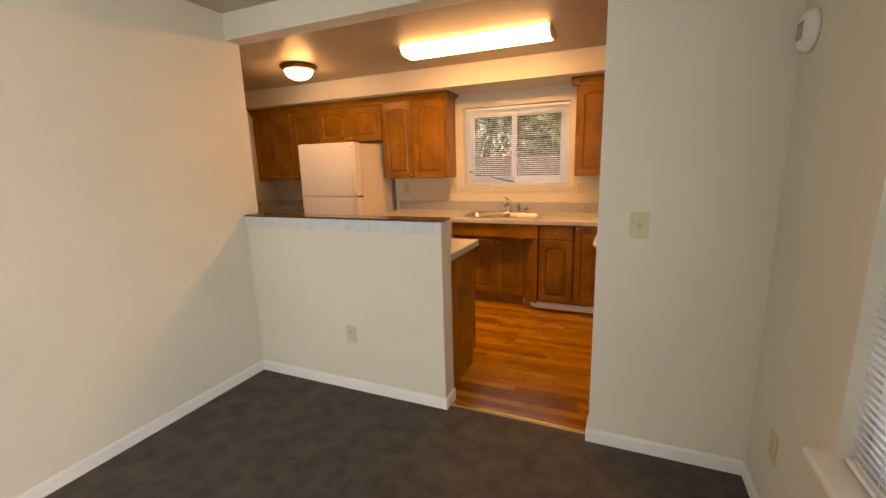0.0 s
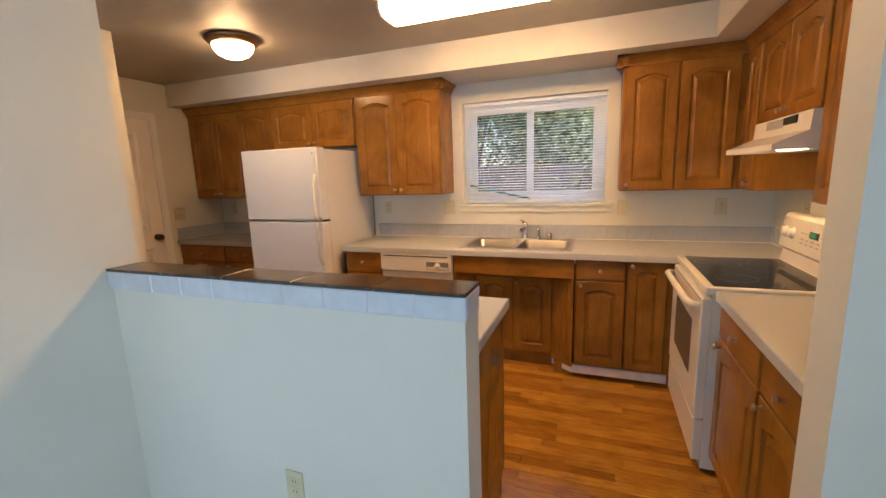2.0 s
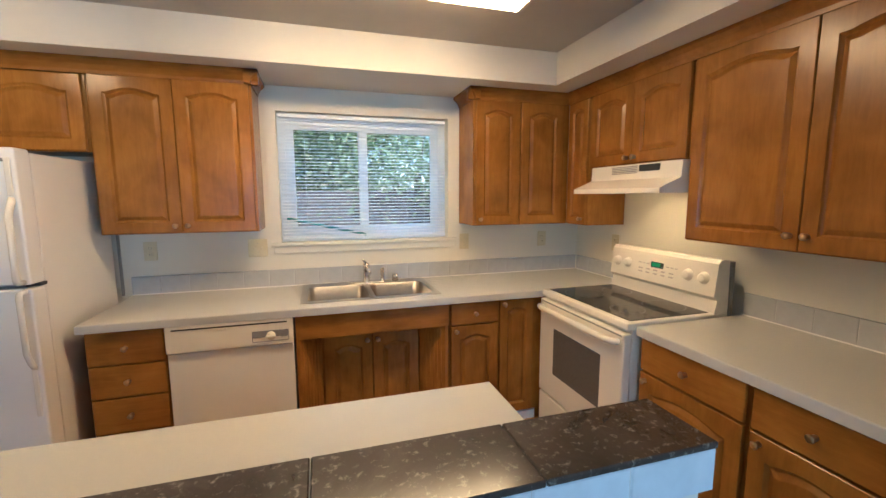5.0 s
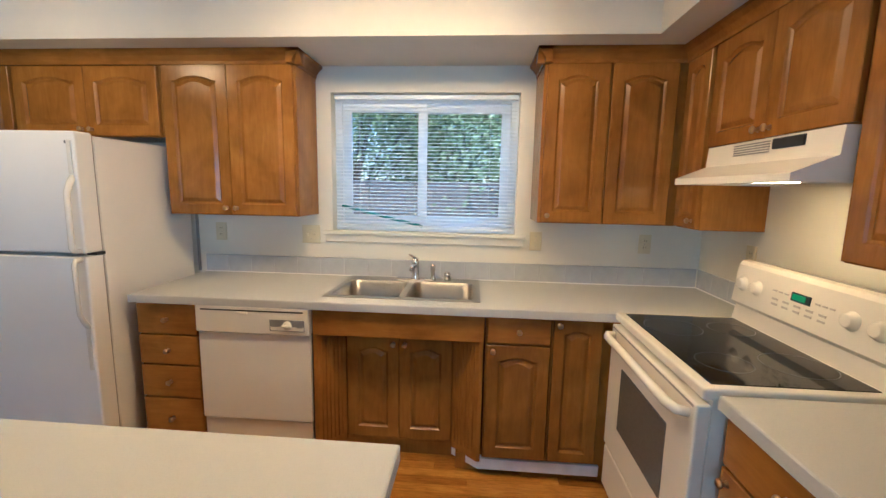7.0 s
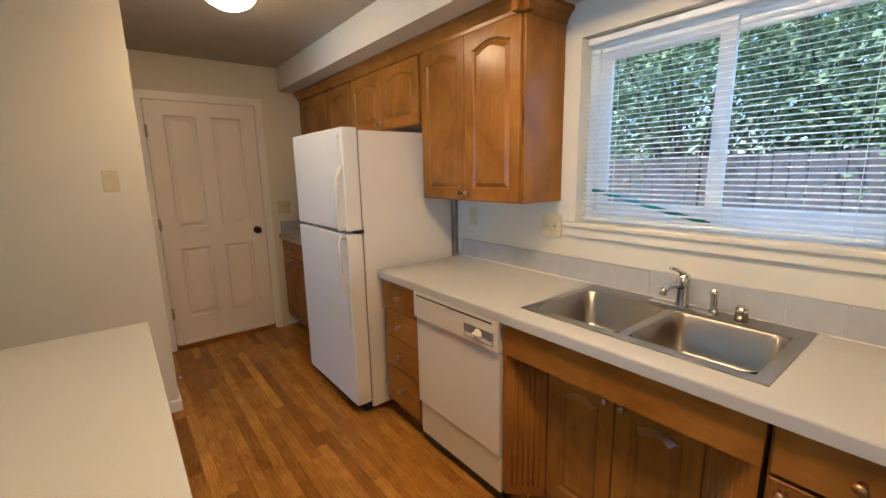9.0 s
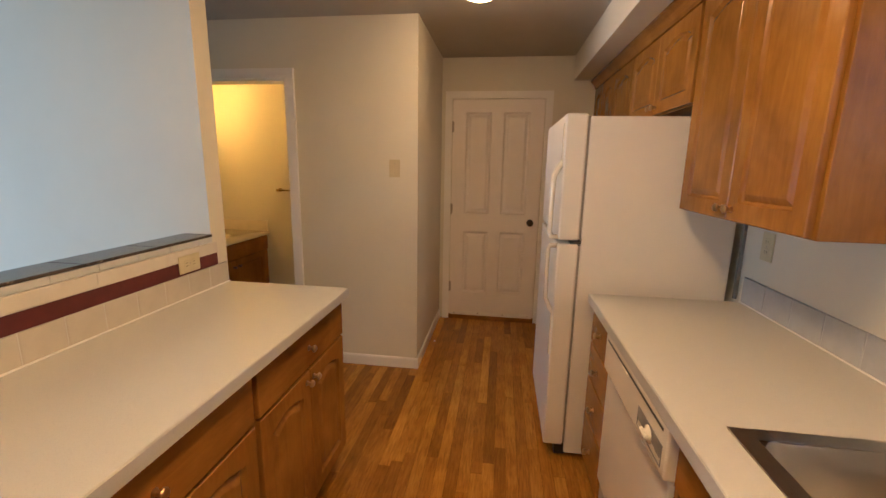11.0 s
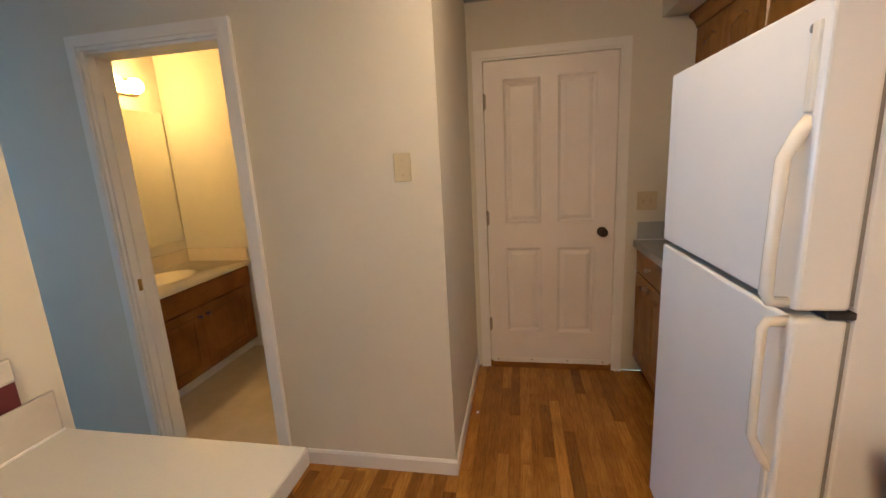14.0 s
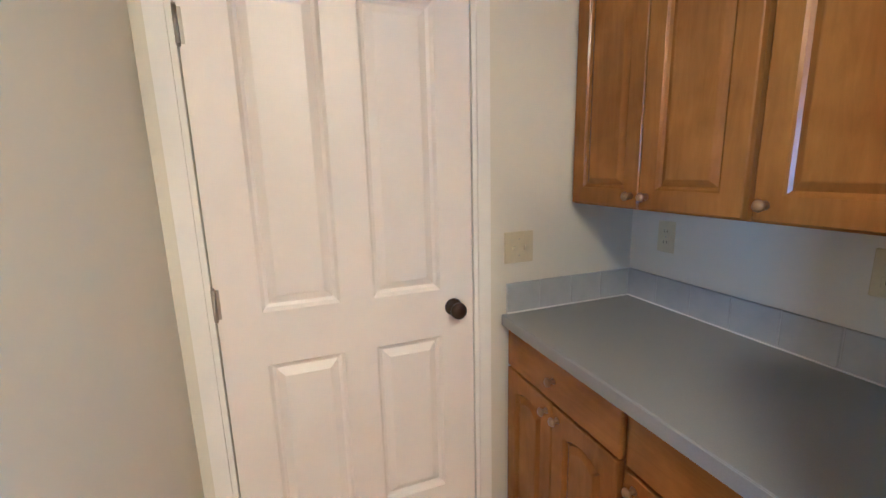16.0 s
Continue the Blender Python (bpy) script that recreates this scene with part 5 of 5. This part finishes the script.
for x in (-0.24, -0.08, 0.08, 0.24):
    bm = bmesh.new()
    lathe(bm, [(0.0, -0.055), (0.028, -0.047), (0.048, -0.026), (0.055, 0.0), (0.048, 0.026), (0.028, 0.047), (0.0, 0.055)], Matrix.Translation((x, 0.085, 0.0)), 16)
    g = part("globe", bm, BATHGLOW, vl, "glowing round bulb")
    bm = bmesh.new()
    lathe(bm, [(0.022, 0.028), (0.020, 0.042)], Matrix.Translation((x, 0.0, 0.0)) @ Matrix.Rotation(radians(-90), 4, "X"), 12)
    part("socket_cup", bm, BRASS, vl)
tb = thing("towel_bar", pose(-4.77, 1.225, 1.192), "brass towel bar on the bathroom wall", "towel bar")
bm = bmesh.new()
tube(bm, [(0.05, 0.0, 0), (0.05, 0.6, 0)], 0.008, 10)
part("rod", bm, BRASS, tb)
for y in (0.0, 0.6):
    bm = bmesh.new()
    tube(bm, [(0.0, y, 0), (0.02, y, 0), (0.06, y, 0)], [0.022, 0.012, 0.014], 12)
    part("bracket", bm, BRASS, tb)
bm = bmesh.new()
box(bm, HALL - 0.045, HALL - 0.018, 1.351, 1.3535, 0.90, 0.96)
solid("strike_plate", bm, BRASS, "small brass strike plate on the doorway jamb", "strike plate")


# ---- garden outside ----
bm = bmesh.new()
box(bm, -60, 60, N + 0.2, 80, -0.5, -0.35)
box(bm, -60, 60, -80, SOUTH - 0.2, -0.5, -0.35)
box(bm, -60, -5.2, SOUTH - 0.2, N + 0.2, -0.5, -0.35)
box(bm, 0.8, 60, SOUTH - 0.2, N + 0.2, -0.5, -0.35)
solid("ground", bm, SOIL, "green and brown garden ground", "ground", kind="structure")


def fence(y, x0, x1):
    f = thing("garden_fence", pose(0, y, -0.35), "weathered grey-brown board fence behind the garden", "fence")
    bm = bmesh.new()
    rbox(bm, 0, 0.145, 0, 0.02, 0, 1.95, 0.004, 1)
    me = mesh_of("board", bm, FENCEWOOD)
    x = x0
    while x < x1:
        o = new("board", me)
        o.parent = f
        o.matrix_basis = pose(x, 0.01 * math.sin(x * 9), -0.02 * abs(math.sin(x * 5)), 0, 0.4 * math.sin(x * 7), 0)
        x += 0.148
    for z in (0.35, 1.6):
        bm = bmesh.new()
        box(bm, x0, x1, 0.03, 0.07, z, z + 0.09)
        part("rail", bm, FENCEWOOD, f)


fence(8.6, -9.5, 6.0)


def shrub(name, at, label, height, spread, n, leaf, trunk_h, seed):
    """A stem with limbs and a crown of many small leaves in uneven clumps."""
    rnd = random.Random(seed)
    s = thing(name, pose(*at), label, "tree" if trunk_h > 0.8 else "shrub")
    bm = bmesh.new()
    clumps = []
    for k in range(15):
        a = k * 2.4 + rnd.random()
        r = spread * (0.25 + 0.75 * rnd.random())
        top = Vector((r * math.cos(a), r * math.sin(a), trunk_h + (height - trunk_h) * (0.15 + 0.8 * rnd.random())))
        mid = Vector((top.x * 0.3, top.y * 0.3, trunk_h * 0.8 + top.z * 0.2))
        tube(bm, [(0.02 * math.cos(a), 0.02 * math.sin(a), 0), mid, top], [0.045, 0.020, 0.005], 6)
        clumps.append(top)
        clumps.append(mid.lerp(top, 0.6) + Vector((rnd.uniform(-.2, .2), rnd.uniform(-.2, .2), rnd.uniform(-.1, .2))))
    part("trunk", bm, BARK, s)
    verts, faces = [], []
    for k in range(n):
        c = clumps[rnd.randrange(len(clumps))]
        d = Vector((rnd.gauss(0, 1), rnd.gauss(0, 1), rnd.gauss(0, 0.8))) * spread * 0.27
        p = c + d
        u = Vector((rnd.gauss(0, 1), rnd.gauss(0, 1), rnd.gauss(0, 0.6))).normalized()
        v = u.orthogonal().normalized()
        L = leaf * rnd.uniform(0.6, 1.3)
        i = len(verts)
        verts += [p, p + u * L * 0.5 + v * L * 0.28, p + u * L, p + u * L * 0.5 - v * L * 0.28]
        faces.append((i, i + 1, i + 2, i + 3))
    me = bpy.data.meshes.new("crown")
    me.from_pydata([tuple(v) for v in verts], [], faces)
    me.materials.append(LEAF)
    c = new("crown", me)
    c.parent = s
    return s


shrub("garden_tree", (-3.3, 9.7, -0.35), "leafy green garden tree outside the kitchen window", 5.6, 1.9, 11500, 0.10, 1.3, 3)
shrub("garden_tree", (0.3, 9.6, -0.35), "leafy green garden tree near the fence", 5.4, 1.9, 11500, 0.10, 1.3, 5)
shrub("garden_tree", (-1.5, 10.6, -0.35), "leafy green tree behind the fence", 5.4, 1.9, 11500, 0.10, 1.3, 7)
shrub("garden_tree", (-6.4, 9.9, -0.35), "leafy green tree at the side of the garden", 5.6, 2.1, 11500, 0.10, 1.4, 13)
shrub("garden_tree", (-4.6, 12.6, -0.35), "tall dense tree beyond the fence", 7.5, 2.6, 8500, 0.14, 1.6, 17)
shrub("garden_tree", (-0.6, 13.0, -0.35), "tall dense tree beyond the fence", 7.5, 2.6, 8500, 0.14, 1.6, 19)
shrub("garden_tree", (-9.2, 12.4, -0.35), "tall dense tree beyond the fence", 7.5, 2.6, 8500, 0.14, 1.6, 23)
shrub("garden_shrub", (-3.3, -6.3, -0.35), "bright green shrub outside the living room window", 2.6, 1.2, 3200, 0.12, 0.3, 9)
shrub("garden_tree", (-4.6, -8.0, -0.35), "leafy tree outside the living room window", 5.0, 2.0, 4500, 0.14, 1.2, 11)

bm = bmesh.new()
rbox(bm, -3.995, -3.978, 2.985, 2.998, 0.0, 0.004, 0.001, 1)
solid("paper_scrap", bm, TRIM, "tiny white paper scrap on the wood floor", "paper scrap")

# ---- oak planks, laid last ----
rnd = random.Random(4)
PW = 0.0572
LENGTHS = (0.45, 0.62, 0.80, 1.05, 1.30)
plank_mesh = {}
for L in LENGTHS:
    bm = bmesh.new()
    rbox(bm, 0.0005, L - 0.0005, 0.0004, PW - 0.0004, -0.0119, 0.0, 0.0007, 1)
    plank_mesh[L] = mesh_of("plank", bm, OAK)
y, count = 2.152, 0
while y < 4.10:
    x = WEST + 0.003 - rnd.random() * 0.4
    while x < EAST:
        L = rnd.choice(LENGTHS)
        start, end = max(x, WEST + 0.003), min(x + L, EAST - 0.003)
        if end - start > 0.05:
            if end - start < L - 1e-4:
                bm = bmesh.new()
                rbox(bm, 0.0005, end - start - 0.0005, 0.0004, PW - 0.0004, -0.0119, 0.0, 0.0007, 1)
                me = mesh_of("plank", bm, OAK)
            else:
                me = plank_mesh[L]
            o = new("plank", me)
            o.parent = floor
            o.location = (start, y, -0.0003 * rnd.random())
            count += 1
        x += L
    y += PW
